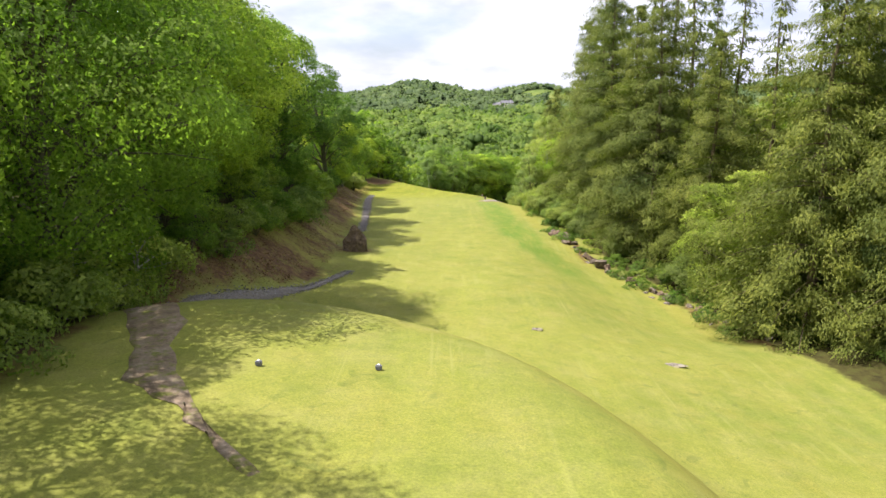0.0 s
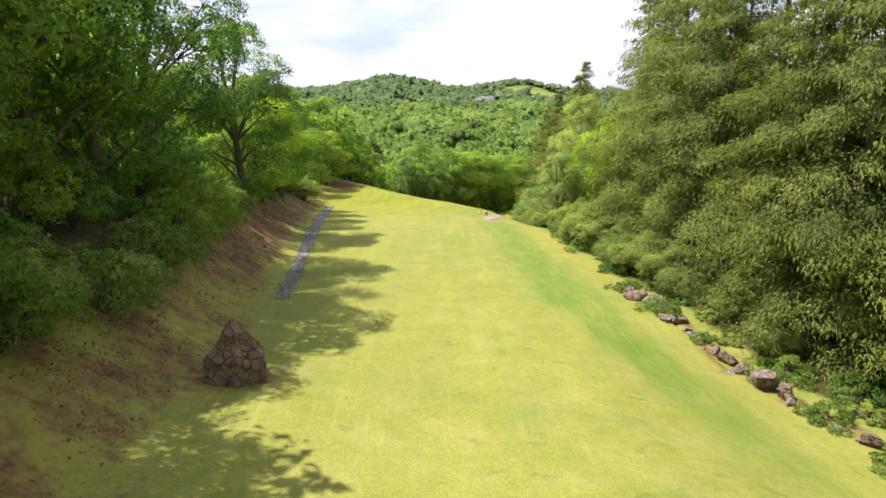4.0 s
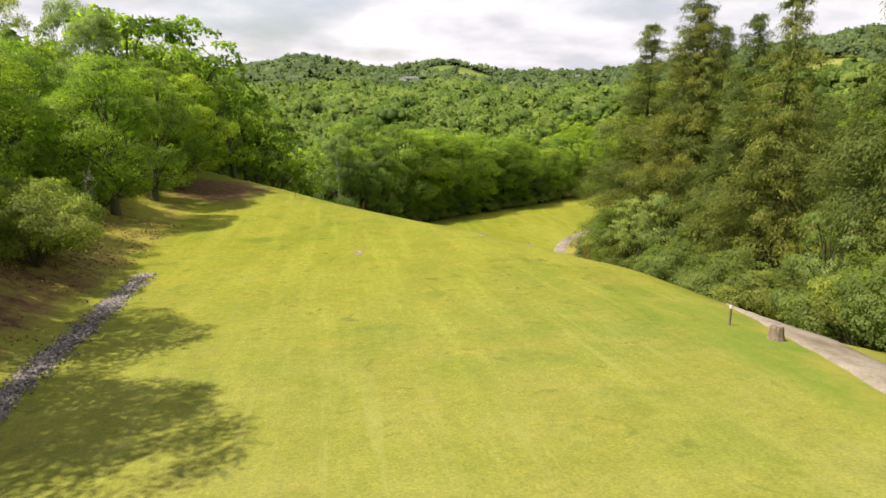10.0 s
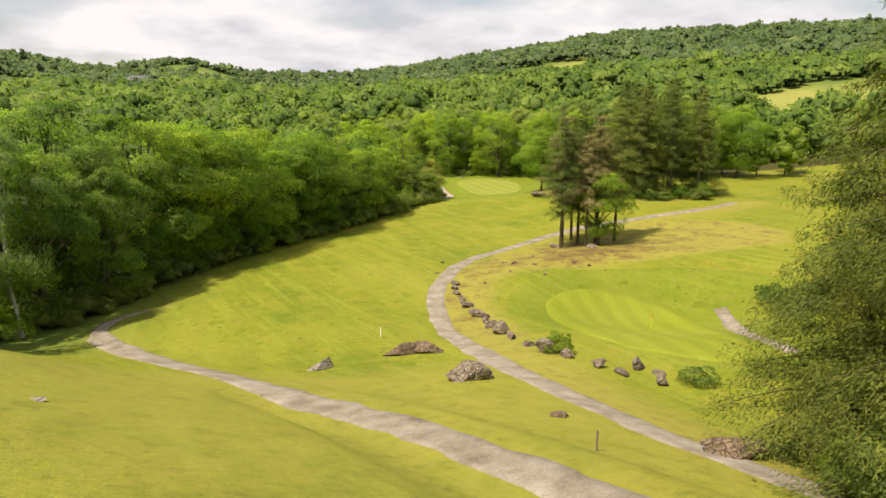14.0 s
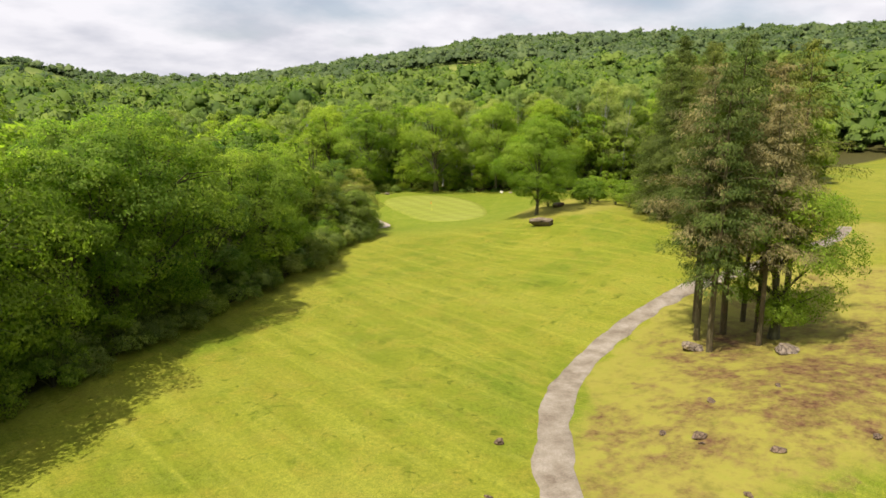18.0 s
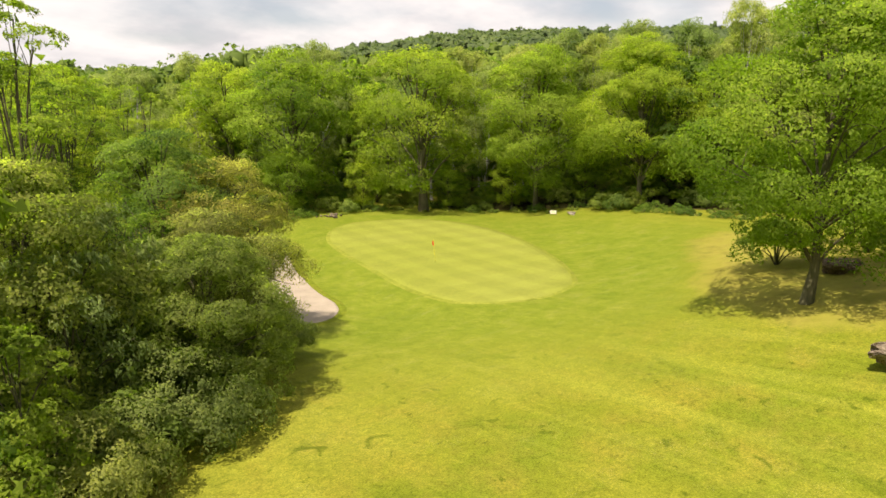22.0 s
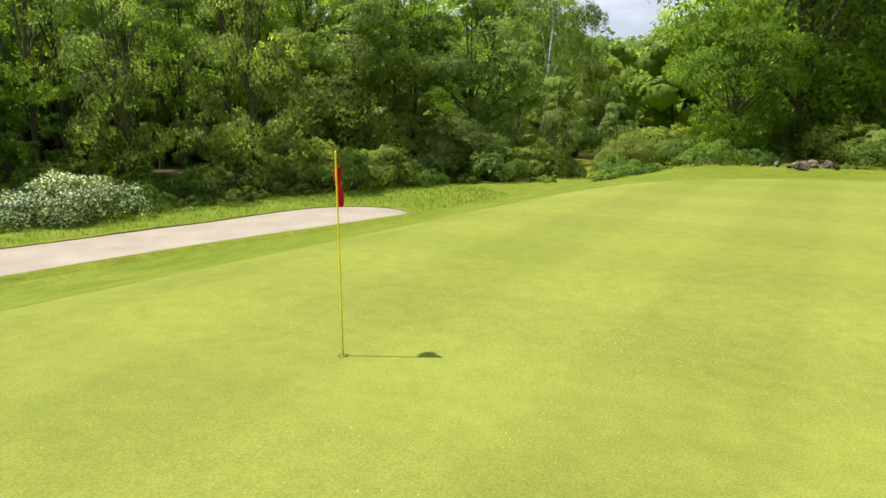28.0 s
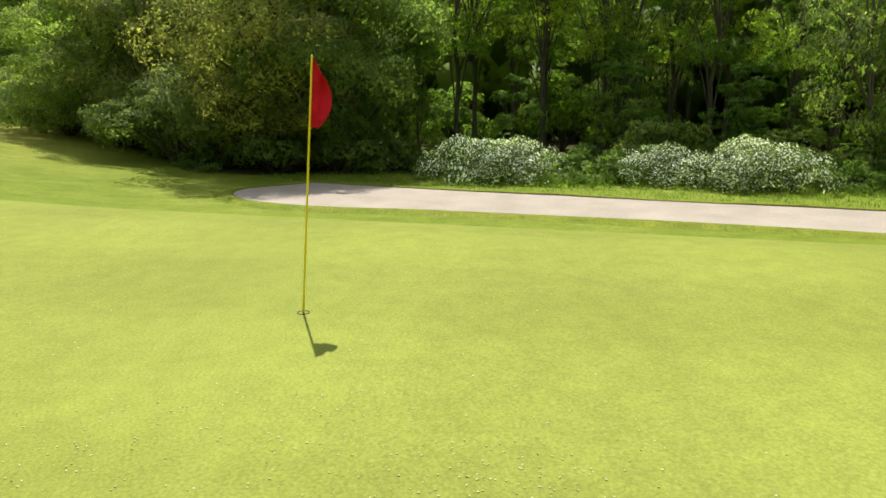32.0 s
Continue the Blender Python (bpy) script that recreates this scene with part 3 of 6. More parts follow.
# ---- mesh tools ----
def mesh_np(name, V, F, mats, smooth=False, index=None):
    """A mesh from arrays of corners and of four-cornered (or three-cornered) faces."""
    V, F = np.ascontiguousarray(V, dtype=np.float32), np.ascontiguousarray(F, dtype=np.int32)
    me = bpy.data.meshes.new(name)
    c = F.shape[1]
    me.vertices.add(len(V))
    me.vertices.foreach_set("co", V.ravel())
    me.loops.add(F.size)
    me.loops.foreach_set("vertex_index", F.ravel())
    me.polygons.add(len(F))
    me.polygons.foreach_set("loop_start", np.arange(0, F.size, c, dtype=np.int32))
    me.polygons.foreach_set("loop_total", np.full(len(F), c, dtype=np.int32))
    for m in mats if isinstance(mats, (list, tuple)) else [mats]:
        me.materials.append(m)
    if index is not None:
        me.polygons.foreach_set("material_index", np.ascontiguousarray(index, dtype=np.int32))
    me.polygons.foreach_set("use_smooth", np.full(len(F), smooth, dtype=bool))
    me.update(calc_edges=True)
    return me


def part(name, bm, material, parent, label="", smooth=False):
    """Links a bmesh, or a finished mesh, as one object under a thing or a part."""
    if isinstance(bm, bpy.types.Mesh):
        me = bm
    else:
        me = bpy.data.meshes.new(name)
        bm.to_mesh(me)
        bm.free()
        me.materials.append(material)
        if smooth:
            me.polygons.foreach_set("use_smooth", np.full(len(me.polygons), True))
    ob = new(name, me)
    ob.parent = parent
    return tagged(ob, label=label)


def join(parts):
    """Joins (V, F) pairs."""
    vs, fs, n = [], [], 0
    for V, F in parts:
        vs.append(V)
        fs.append(F + n)
        n += len(V)
    return np.concatenate(vs), np.concatenate(fs)


def tube(points, radii, sides=6):
    """A tapered limb along points."""
    P = np.asarray(points, float)
    D = np.gradient(P, axis=0)
    D /= np.linalg.norm(D, axis=1)[:, None] + 1e-9
    ref = np.where(np.abs(D[:, 2:3]) > 0.9, np.array([[1.0, 0, 0]]), np.array([[0, 0, 1.0]]))
    A = np.cross(D, ref)
    A /= np.linalg.norm(A, axis=1)[:, None] + 1e-9
    B = np.cross(D, A)
    a = np.linspace(0, 2 * math.pi, sides, endpoint=False)
    V = (P[:, None] + np.asarray(radii)[:, None, None] * (np.cos(a)[None, :, None] * A[:, None] + np.sin(a)[None, :, None] * B[:, None])).reshape(-1, 3)
    i, j = np.meshgrid(np.arange(len(P) - 1), np.arange(sides), indexing="ij")
    j2 = (j + 1) % sides
    F = np.stack([i * sides + j, i * sides + j2, (i + 1) * sides + j2, (i + 1) * sides + j], -1).reshape(-1, 4)
    return V, F


def unit(v):
    return v / (np.linalg.norm(v, axis=-1, keepdims=True) + 1e-9)


def cards(P, N, size, rng, aspect=0.55, along=None, tri=True, loose=0.5):
    """Leaves or sprigs at P, facing about N: pointed triangles, or bent diamonds for the nearest."""
    n = len(P)
    N = unit(N + rng.normal(0, loose, (n, 3)))
    R = rng.normal(0, 1, (n, 3)) if along is None else along + rng.normal(0, 0.25, (n, 3))
    U = unit(R - (R * N).sum(1)[:, None] * N)
    W = np.cross(N, U)
    s = (size * rng.uniform(0.6, 1.35, n))[:, None]
    if tri:
        V = np.stack([P - U * s * 0.9 - W * s * aspect, P + U * s * 1.1, P - U * s * 0.9 + W * s * aspect], 1).reshape(-1, 3)
        return V, np.arange(3 * n).reshape(-1, 3)
    bend = N * s * 0.22
    V = np.stack([P - U * s - bend, P + W * s * aspect, P + U * s - bend, P - W * s * aspect], 1).reshape(-1, 3)
    return V, np.arange(4 * n).reshape(-1, 4)


def ball(rng, n):
    v = rng.normal(0, 1, (n, 3))
    return v / (np.linalg.norm(v, axis=1)[:, None] + 1e-9)


def arc(a, b, sag, n=5):
    """A curved limb from a to b that sags or rises by sag in its middle."""
    u = np.linspace(0, 1, n)[:, None]
    P = np.asarray(a)[None] * (1 - u) + np.asarray(b)[None] * u
    P[:, 2] += (sag * 4 * u * (1 - u))[:, 0]
    return P


def spread_dirs(rng, n, low):
    """About even directions over a sphere, cut off below low."""
    k = np.arange(n) + 0.5
    z = 1 - (1 - low) * k / n
    a = k * 2.399963 + rng.uniform(0, 6.283)
    r = np.sqrt(np.maximum(0, 1 - z * z))
    return unit(np.stack([r * np.cos(a), r * np.sin(a), z], 1) + rng.normal(0, 0.16, (n, 3)))


def leaf_mass(rng, lobes, subs, leaves, size, weep=0.0, flat=0.72, core=8, aspect=0.6, loose=0.55, solid=0):
    """Leaves on the skin of tufts, the tufts on the skin of lobes (centre, radius). Returns V, F, vertex normals and a
    tone for each tuft, darkened as shade inside the lobes.
    """
    Ps, Ns, Ts, Ss, Us = [], [], [], [], []
    extra = []
    mid = np.mean([c for c, _ in lobes], 0)
    for c, R in lobes:
        out = unit(c - mid + np.array([0, 0, 0.25 * R]))
        D = unit(spread_dirs(rng, subs, -0.55) + out * 0.45)
        lobe_tone = rng.normal(0, 0.16)
        for d in D:
            r = R * rng.uniform(0.30, 0.52)
            cc = c + d * R * rng.uniform(0.55, 0.92) * np.array([1, 1, 0.85])
            n = max(3, int(leaves * (r / (0.41 * R)) ** 2))
            b = unit(ball(rng, n) + (d * 0.45 + out * 0.25 + np.array([0, 0, 0.35])))
            p = cc + b * (r * rng.uniform(0.55, 1.12, n))[:, None] * np.array([1.12, 1.12, flat])
            if weep:
                p[:, 2] -= weep * r * rng.uniform(0, 1, n) ** 1.6 * 2.6
            Ps.append(p)
            Ns.append(unit(b * 0.75 + d * 0.45 + out * 0.35 + np.array([0, 0, 0.25])))
            Ts.append(np.full(n, 0.5 + lobe_tone + rng.normal(0, 0.14)))
            Ss.append(np.full(n, 1.0))
        # inner leaves are toned darker: shade within the lobe put into their colour
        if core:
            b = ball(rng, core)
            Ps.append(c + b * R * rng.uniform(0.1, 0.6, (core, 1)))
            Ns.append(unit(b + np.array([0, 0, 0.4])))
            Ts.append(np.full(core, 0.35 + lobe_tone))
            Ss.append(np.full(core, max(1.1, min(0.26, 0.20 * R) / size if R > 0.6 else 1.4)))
        # solid bodies take the same shade-darkened tone
        if solid:
            extra.append((c, R, 0.35 + lobe_tone))
    P, N, T, S = np.concatenate(Ps), np.concatenate(Ns), np.concatenate(Ts), np.concatenate(Ss)
    keep = P[:, 2] > 0.02
    P, N, T, S = P[keep], N[keep], T[keep], S[keep]
    along = np.tile([0, 0, -1.0], (len(P), 1)) if weep else None
    V, F = cards(P, N, size * S, rng, aspect, along, loose=loose)
    VN, VT = np.repeat(unit(N + rng.normal(0, 0.22, N.shape)), 3, 0), np.repeat(T, 3)
    if extra:
        bm = bmesh.new()
        bmesh.ops.create_icosphere(bm, subdivisions=solid, radius=1.0)
        I = np.array([v.co for v in bm.verts])
        T3 = np.array([[v.index for v in f.verts] for f in bm.faces])
        bm.free()
        for c, R, tone in extra:
            q = c + I * (R * 0.86 * (1 + rng.normal(0, 0.09, len(I))))[:, None] * np.array([1, 1, 0.85])
            q[:, 2] = np.maximum(q[:, 2], 0.01)
            F = np.concatenate([F, T3 + len(V)])
            V, VN, VT = np.concatenate([V, q]), np.concatenate([VN, I]), np.concatenate([VT, np.full(len(I), tone)])
    return V, F, VN, np.clip(VT, 0, 1)


def crown_lobes(rng, h, spread, clear, n, big=0.40, top=(0, 0)):
    """Centres and radii of the boughs' leafy lobes inside an uneven egg-shaped outline."""
    cz, rz_ = h * (0.5 + clear * 0.5), h * (0.5 - clear * 0.5)
    lobes = []
    for d in spread_dirs(rng, n, -0.95):
        q = rng.uniform(0.55, 0.80)
        wide = spread * (1 - 0.28 * max(d[2], 0)) * rng.uniform(0.82, 1.14)
        R = min(big * spread, 0.5 * rz_ + 0.2 * spread) * rng.uniform(0.72, 1.2) * (1 - 0.22 * abs(d[2]))
        c = np.array([d[0] * wide * q + top[0] * 0.6, d[1] * wide * q + top[1] * 0.6, cz + d[2] * (rz_ - 0.62 * R) * rng.uniform(0.86, 1.02)])
        lobes.append((c, R))
    lobes.append((np.array([top[0] * 0.6, top[1] * 0.6, cz]), 0.42 * spread))
    return lobes


def broadleaf(seed, h, spread, clear, lobes, subs, leaves, size, lean=0.6, slim=1.0, weep=0.0, core=8, big=0.40, twigs=3):
    """Trunk with limbs that run into the lobes of an uneven crown. Returns wood and leaves."""
    rng = np.random.default_rng(seed)
    top = np.array([rng.normal(0, lean), rng.normal(0, lean), h * 0.86])
    r0 = 0.024 * h * slim
    u = np.linspace(0, 1, 8)[:, None]
    spine = top[None] * u + np.concatenate([rng.normal(0, 0.13, (8, 2)), np.zeros((8, 1))], 1) * (u * (1 - u) * 4)
    wood = [tube(spine, r0 * (1 - u[:, 0]) ** 0.8 + 0.0016 * h + r0 * 0.5 * (u[:, 0] < 0.05), 7)]
    L = crown_lobes(rng, h, spread, clear, lobes, big, top)
    for c, R in L:
        start = spine[int(np.clip(7 * (c[2] * 0.66 / (h * 0.86)), 1.0, 6))]
        limb = arc(start, c, rng.uniform(0.0, 0.05) * h, 6)
        wood.append(tube(limb, np.linspace(r0 * (0.36 if twigs else 0.16), 0.03 if twigs else 0.012, 6), 5))
        for _ in range(twigs):
            tip = c + unit(rng.normal(0, 1, 3) + np.array([0, 0, 0.3])) * R * 0.9
            wood.append(tube(arc(limb[rng.integers(3, 5)], tip, 0.04 * h * rng.uniform(-0.5, 1), 4), np.linspace(r0 * 0.14, 0.012, 4), 4))
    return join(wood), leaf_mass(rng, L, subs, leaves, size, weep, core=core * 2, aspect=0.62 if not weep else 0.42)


def conifer(seed, h, spread, bare, whorls, arms, leaves, size, droop=0.25, ragged=0.25, taper=1.0):
    """Straight trunk and tiers of drooping boughs; each bough carries a row of hanging tufts of needle sprays, with gaps to the next."""
    rng = np.random.default_rng(seed)
    u = np.linspace(0, 1, 7)
    spine = np.stack([rng.normal(0, 0.08, 7) * u * 2, rng.normal(0, 0.08, 7) * u * 2, u * h], 1)
    wood = [tube(spine, 0.0115 * h * (1 - u) ** 0.9 + 0.02, 7)]
    P, N, A, T = [], [], [], []
    up = np.array([0, 0, 1.0])
    for w in range(whorls):
        f = 1 - (1 - (w + rng.uniform(0, 0.6)) / whorls) ** 1.3
        L = spread * ((1 - f) ** taper * 0.95 + 0.05) * (1 - 0.4 * max(0.0, 0.18 - f) / 0.18)
        a0 = rng.uniform(0, 6.283)
        n_arms = max(5, int(round(arms * (0.6 + 0.4 * L / spread))))
        for k in range(n_arms):
            a = a0 + (k + rng.uniform(-0.4, 0.4)) * 2 * math.pi / n_arms
            z = h * (bare + (1 - bare) * min(0.985, max(0.0, f + rng.uniform(-0.8, 0.8) / whorls)))
            ln = max(0.5, L * rng.uniform(1 - ragged * 1.6, 1 + ragged))
            d = np.array([math.cos(a), math.sin(a), 0])
            side = np.array([-d[1], d[0], 0])
            tip = np.array([0, 0, z]) + d * ln + up * (-droop * ln + 0.34 * ln * f) * rng.uniform(0.6, 1.3)
            bough = arc((0, 0, z), tip, 0.09 * ln, 5)
            if w % 2 == 0:
                wood.append(tube(bough, np.linspace(0.012 * h * (1 - f) * 0.3 + 0.015, 0.01, 5), 3))
            tone = 0.5 + rng.normal(0, 0.17)
            tufts = max(2, int(ln / 0.75))
            for q in range(tufts):
                t = 0.22 + 0.8 * (q + rng.uniform(0, 0.9)) / tufts
                r = (0.30 + 0.12 * ln * math.sin(min(1.0, t) * 2.4)) * rng.uniform(0.75, 1.25)
                c = np.array([np.interp(t, np.linspace(0, 1, 5), bough[:, i]) for i in range(3)]) + side * rng.uniform(-1, 1) * 0.20 * ln * math.sin(min(1.0, t) * 2.8)
                n = max(4, int(leaves * (r / 0.6) ** 1.3))
                b = unit(ball(rng, n) + d * 0.35 + up * 0.35)
                hang = rng.uniform(0, 1, n) ** 2
                p = c + b * (r * rng.uniform(0.4, 1.1, n))[:, None] * np.array([1.15, 1.15, 0.55])
                p[:, 2] -= hang * r * 0.9
                P.append(p)
                N.append(unit(b * 0.65 + d * 0.45 + up * 0.5))
                A.append(d[None] * 0.7 + b * 0.5 - up[None] * (0.25 + 0.8 * hang[:, None]))
                # tone rises along the bough, from trunk to tip
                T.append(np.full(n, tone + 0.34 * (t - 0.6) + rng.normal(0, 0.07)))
    P, N, T = np.concatenate(P), np.concatenate(N), np.clip(np.concatenate(T), 0, 1)
    keep = P[:, 2] > 0.05
    P, N, T, A = P[keep], N[keep], T[keep], np.concatenate(A)[keep]
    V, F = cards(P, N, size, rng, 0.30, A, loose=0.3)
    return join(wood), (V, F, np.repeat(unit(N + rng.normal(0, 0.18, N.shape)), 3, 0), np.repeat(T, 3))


def shrub(seed, h, spread, lobes, subs, leaves, size):
    """A rounded, uneven bush whose stems rise from one root."""
    rng = np.random.default_rng(seed)
    wood, L = [], []
    for c in range(lobes):
        a, q = c * 2.4 + rng.uniform(-0.4, 0.4), math.sqrt((c + 0.3) / lobes)
        R = min(spread, h) * rng.uniform(0.30, 0.46)
        centre = np.array([math.cos(a) * spread * q * 0.68, math.sin(a) * spread * q * 0.68, max(0.5 * R, (h - R) * rng.uniform(0.45, 1.0) * (1 - 0.45 * q * q))])
        wood.append(tube(arc((0, 0, 0), centre, 0.1 * h, 4), np.linspace(0.05, 0.015, 4), 4))
        L.append((centre, R))
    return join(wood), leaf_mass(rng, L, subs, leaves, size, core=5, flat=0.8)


def leafy_mesh(name, built, mats, index=None):
    """A mesh of leaves that are lit as the rounded mass they belong to."""
    V, F, VN, T = built
    me = mesh_np(name, V, F, mats, smooth=True, index=index)
    at = me.attributes.new("custom_normal", "FLOAT_VECTOR", "POINT")
    at.data.foreach_set("vector", np.ascontiguousarray(VN, dtype=np.float32).ravel())
    at = me.attributes.new("tone", "FLOAT", "POINT")
    at.data.foreach_set("value", np.ascontiguousarray(T, dtype=np.float32))
    me.update()
    return me


def make_tree(name, built, leaf, bark, label, category):
    """A thing out of trunk and crown, standing at its base."""
    root = tagged(new(name), label=label, category=category)
    (wv, wf), mass = built
    part("trunk" if category == "tree" else "stem", mesh_np("trunk", wv, wf, MAT[bark], smooth=True), None, root)
    part("crown" if category == "tree" else "foliage", leafy_mesh("crown", mass, MAT[leaf]), None, root)
    return root


used = set()


def plant(kind, x, y, scale=1.0, turn=None, group="", sink=0.15, tilt=0.0, wide=1.0):
    """Sets a tree of that kind at (x, y); the first of a kind is the built one itself."""
    root = KINDS[kind]
    rz_ = random.uniform(0, 360) if turn is None else turn
    m = pose(x, y, float(height(x, y)) - sink, tilt, 0, rz_) @ Matrix.Diagonal((scale * wide, scale * wide, scale, 1))
    if kind in used:
        ob = copy_thing(root, Matrix.Identity(4))
        ob.matrix_basis = m
    else:
        ob = root
        used.add(kind)
        ob.matrix_basis = m
    if group:
        tagged(ob, group=group)
    return ob


# ---- shapes of the plan ----
def smooth_line(points, step=0.8):
    """A Catmull-Rom line through points, at about even steps."""
    P = np.asarray(points, float)
    Q = np.concatenate([[2 * P[0] - P[1]], P, [2 * P[-1] - P[-2]]])
    out = []
    for i in range(1, len(Q) - 2):
        n = max(2, int(np.linalg.norm(Q[i + 1] - Q[i]) / step))
        t = np.linspace(0, 1, n, endpoint=False)[:, None]
        a, b, c, d = Q[i - 1], Q[i], Q[i + 1], Q[i + 2]
        out.append(0.5 * (2 * b + (c - a) * t + (2 * a - 5 * b + 4 * c - d) * t ** 2 + (3 * b - a - 3 * c + d) * t ** 3))
    out.append(P[-1:])
    return np.concatenate(out)


def strip(name, points, width, mat, label, lift=0.045, ragged=0.12, seed=1, kind="structure"):
    """A path that lies on the ground, a little crowned, with worn edges."""
    rng = np.random.default_rng(seed)
    L = smooth_line(points)
    D = np.gradient(L, axis=0)
    D /= np.linalg.norm(D, axis=1)[:, None]
    S = np.stack([-D[:, 1], D[:, 0]], 1)
    w = np.interp(np.linspace(0, 1, len(L)), np.linspace(0, 1, len(width)), width) / 2 if isinstance(width, (list, tuple)) else np.full(len(L), width / 2)
    offs = np.array([-1.12, -1.0, -0.5, 0.0, 0.5, 1.0, 1.12])
    rag = rng.normal(0, ragged, (len(L), 2))
    rag = (rag + np.roll(rag, 1, 0) + np.roll(rag, -1, 0)) / 2
    V = []
    for j, o in enumerate(offs):
        e = rag[:, 0] * (o < -0.9) - rag[:, 1] * (o > 0.9)
        p = L + S * (o * w + e)[:, None]
        z = height(p[:, 0], p[:, 1]) + lift * (1.0 if abs(o) < 1.05 else -1.5)
        V.append(np.concatenate([p, z[:, None]], 1))
    V = np.stack(V, 1)
    V[[0, -1], :, 2] -= lift * 3
    n, m = V.shape[:2]
    i, j = np.meshgrid(np.arange(n - 1), np.arange(m - 1), indexing="ij")
    F = np.stack([i * m + j, (i + 1) * m + j, (i + 1) * m + j + 1, i * m + j + 1], -1).reshape(-1, 4)[:, ::-1]
    return tagged(new(name, mesh_np(name, V.reshape(-1, 3), F, mat, smooth=True)), label=label, category=name.split("_")[-1], kind=kind)


def patch(name, outline, mat, label, category, lift=0.05, rings=14, kind="structure", dish=0.0):
    """An area with a smooth outline that lies on the ground."""
    O = smooth_line(list(outline) + [outline[0]], 0.5)[:-1]
    c = O.mean(0)
    f = np.concatenate([[0.0005], np.linspace(0.05, 1.0, rings), [1.012]])
    V = c + (O - c)[None] * f[:, None, None]
    z = height(V[..., 0], V[..., 1]) + lift - dish * (1 - f[:, None] ** 4)
    z[-1] -= lift + 0.08
    V = np.concatenate([V, z[..., None]], -1)
    n, m = V.shape[:2]
    i, j = np.meshgrid(np.arange(n - 1), np.arange(m), indexing="ij")
    j2 = (j + 1) % m
    F = np.stack([i * m + j, (i + 1) * m + j, (i + 1) * m + j2, i * m + j2], -1).reshape(-1, 4)
    V = V.reshape(-1, 3)
    area = np.cross(V[F[0, 1]] - V[F[0, 0]], V[F[0, 2]] - V[F[0, 0]])[2]
    if area < 0:
        F = F[:, ::-1]
    return tagged(new(name, mesh_np(name, V, F, mat, smooth=True)), label=label, category=category, kind=kind)


def ring_out(outline, by):
    """An outline moved outwards."""
    O = np.asarray(outline, float)
    D = unit(np.roll(O, -1, 0) - np.roll(O, 1, 0))
    S = np.stack([D[:, 1], -D[:, 0]], 1)
    S *= np.sign(((O - O.mean(0)) * S).sum(1))[:, None]
    return O + S * by


def inside(outline, x, y):
    """Whether points lie in an outline."""
    r = np.zeros(np.shape(x), bool)
    P = np.asarray(outline, float)
    for (x1, y1), (x2, y2) in zip(P, np.roll(P, -1, 0)):
        with np.errstate(divide="ignore", invalid="ignore"):
            r ^= ((y1 > y) != (y2 > y)) & (x < (x2 - x1) * (y - y1) / (y2 - y1 + 1e-12) + x1)
    return r


ROAD = [(8.7, 127.4), (9.9, 131.5), (12.0, 139), (15.0, 149), (16.6, 159), (17.2, 168), (16.5, 175.5), (15.0, 181), (14.1, 188), (13.9, 200), (13.5, 208.5), (11.0, 220), (8.2, 234), (5.6, 249), (3.5, 261), (6.0, 266.5), (10.6, 268)]
SIDE_PATH = [(25, 190), (26, 197), (27.5, 204), (29.5, 213), (32, 224), (36.5, 238), (43.5, 253), (51, 262.5), (60, 271), (70, 276.8), (83, 280.5), (97, 281.5), (113, 280), (130, 279), (146, 282)]
TEE_PATH = [(-2.6, 13.2), (-4.2, 14.8), (-5.9, 16.8), (-7.8, 19.4), (-9.2, 22.4), (-10.4, 25.2), (-12.0, 28.5)]
BANK_PATH = [(-14.2, 25.0), (-13.4, 30), (-13.0, 36), (-12.2, 42), (-10.6, 48), (-8.6, 53.5), (-7.2, 57.5)]
GRAVEL = [(float(gravel_x(yy)) + 0.1, yy) for yy in (83, 88, 94, 104, 116, 128, 138, 148, 156)]
GREEN = [(111.9, 345.0), (112.9, 349.8), (114.4, 354.6), (115.9, 359), (118.0, 365.2), (121.0, 372.0), (126.0, 377.2), (131.5, 378.6), (137, 375.5), (139.4, 369), (137.2, 360.0), (132.4, 351.6), (127.4, 345.3), (121.9, 340.3), (118.3, 339.0), (115.6, 339.1), (113.2, 340.7), (111.9, 343.0)]
BUNKER = [(101.6, 351.8), (103.4, 349.7), (105.8, 350.2), (107.5, 352.6), (108.5, 356.2), (110.1, 360.6), (111.9, 365.0), (114.2, 369.6), (115.0, 371.8), (113.2, 373.0), (110.8, 371.9), (109.0, 367.4), (106.6, 362), (104.2, 356.8)]
GREEN2 = [(45.2, 220), (46.4, 228), (50.6, 237), (55.6, 244.6), (61, 247.4), (66.6, 247.0), (71.0, 242.4), (71.8, 235.5), (67.4, 226.7), (60, 219.5), (54.5, 213.8), (49.3, 213.2)]
APRON2 = [(44.6, 220), (45.8, 232), (48.8, 242), (54, 250), (65, 253), (78, 249), (86, 240), (86, 228), (78, 217), (66, 209), (52, 208.5), (45.8, 212)]
# edge of the wood along the valley fairway, and the woods as areas
VALLEY_EDGE = [(-16, 262), (3, 272), (16, 286), (36.5, 300.3), (54.6, 311.8), (71, 322.4), (86, 334), (97, 345)]


# ---- ground ----
def axis(a, b, step, lo, hi, grow=1.16):
    mid = list(np.arange(a, b + 0.01, step))
    s, v = step, a
    left, right = [], []
    while v > lo:
        s *= grow
        v -= s
        left.append(v)
    s, v = step, b
    while v < hi:
        s *= grow
        v += s
        right.append(v)
    return np.array(left[::-1] + mid + right)


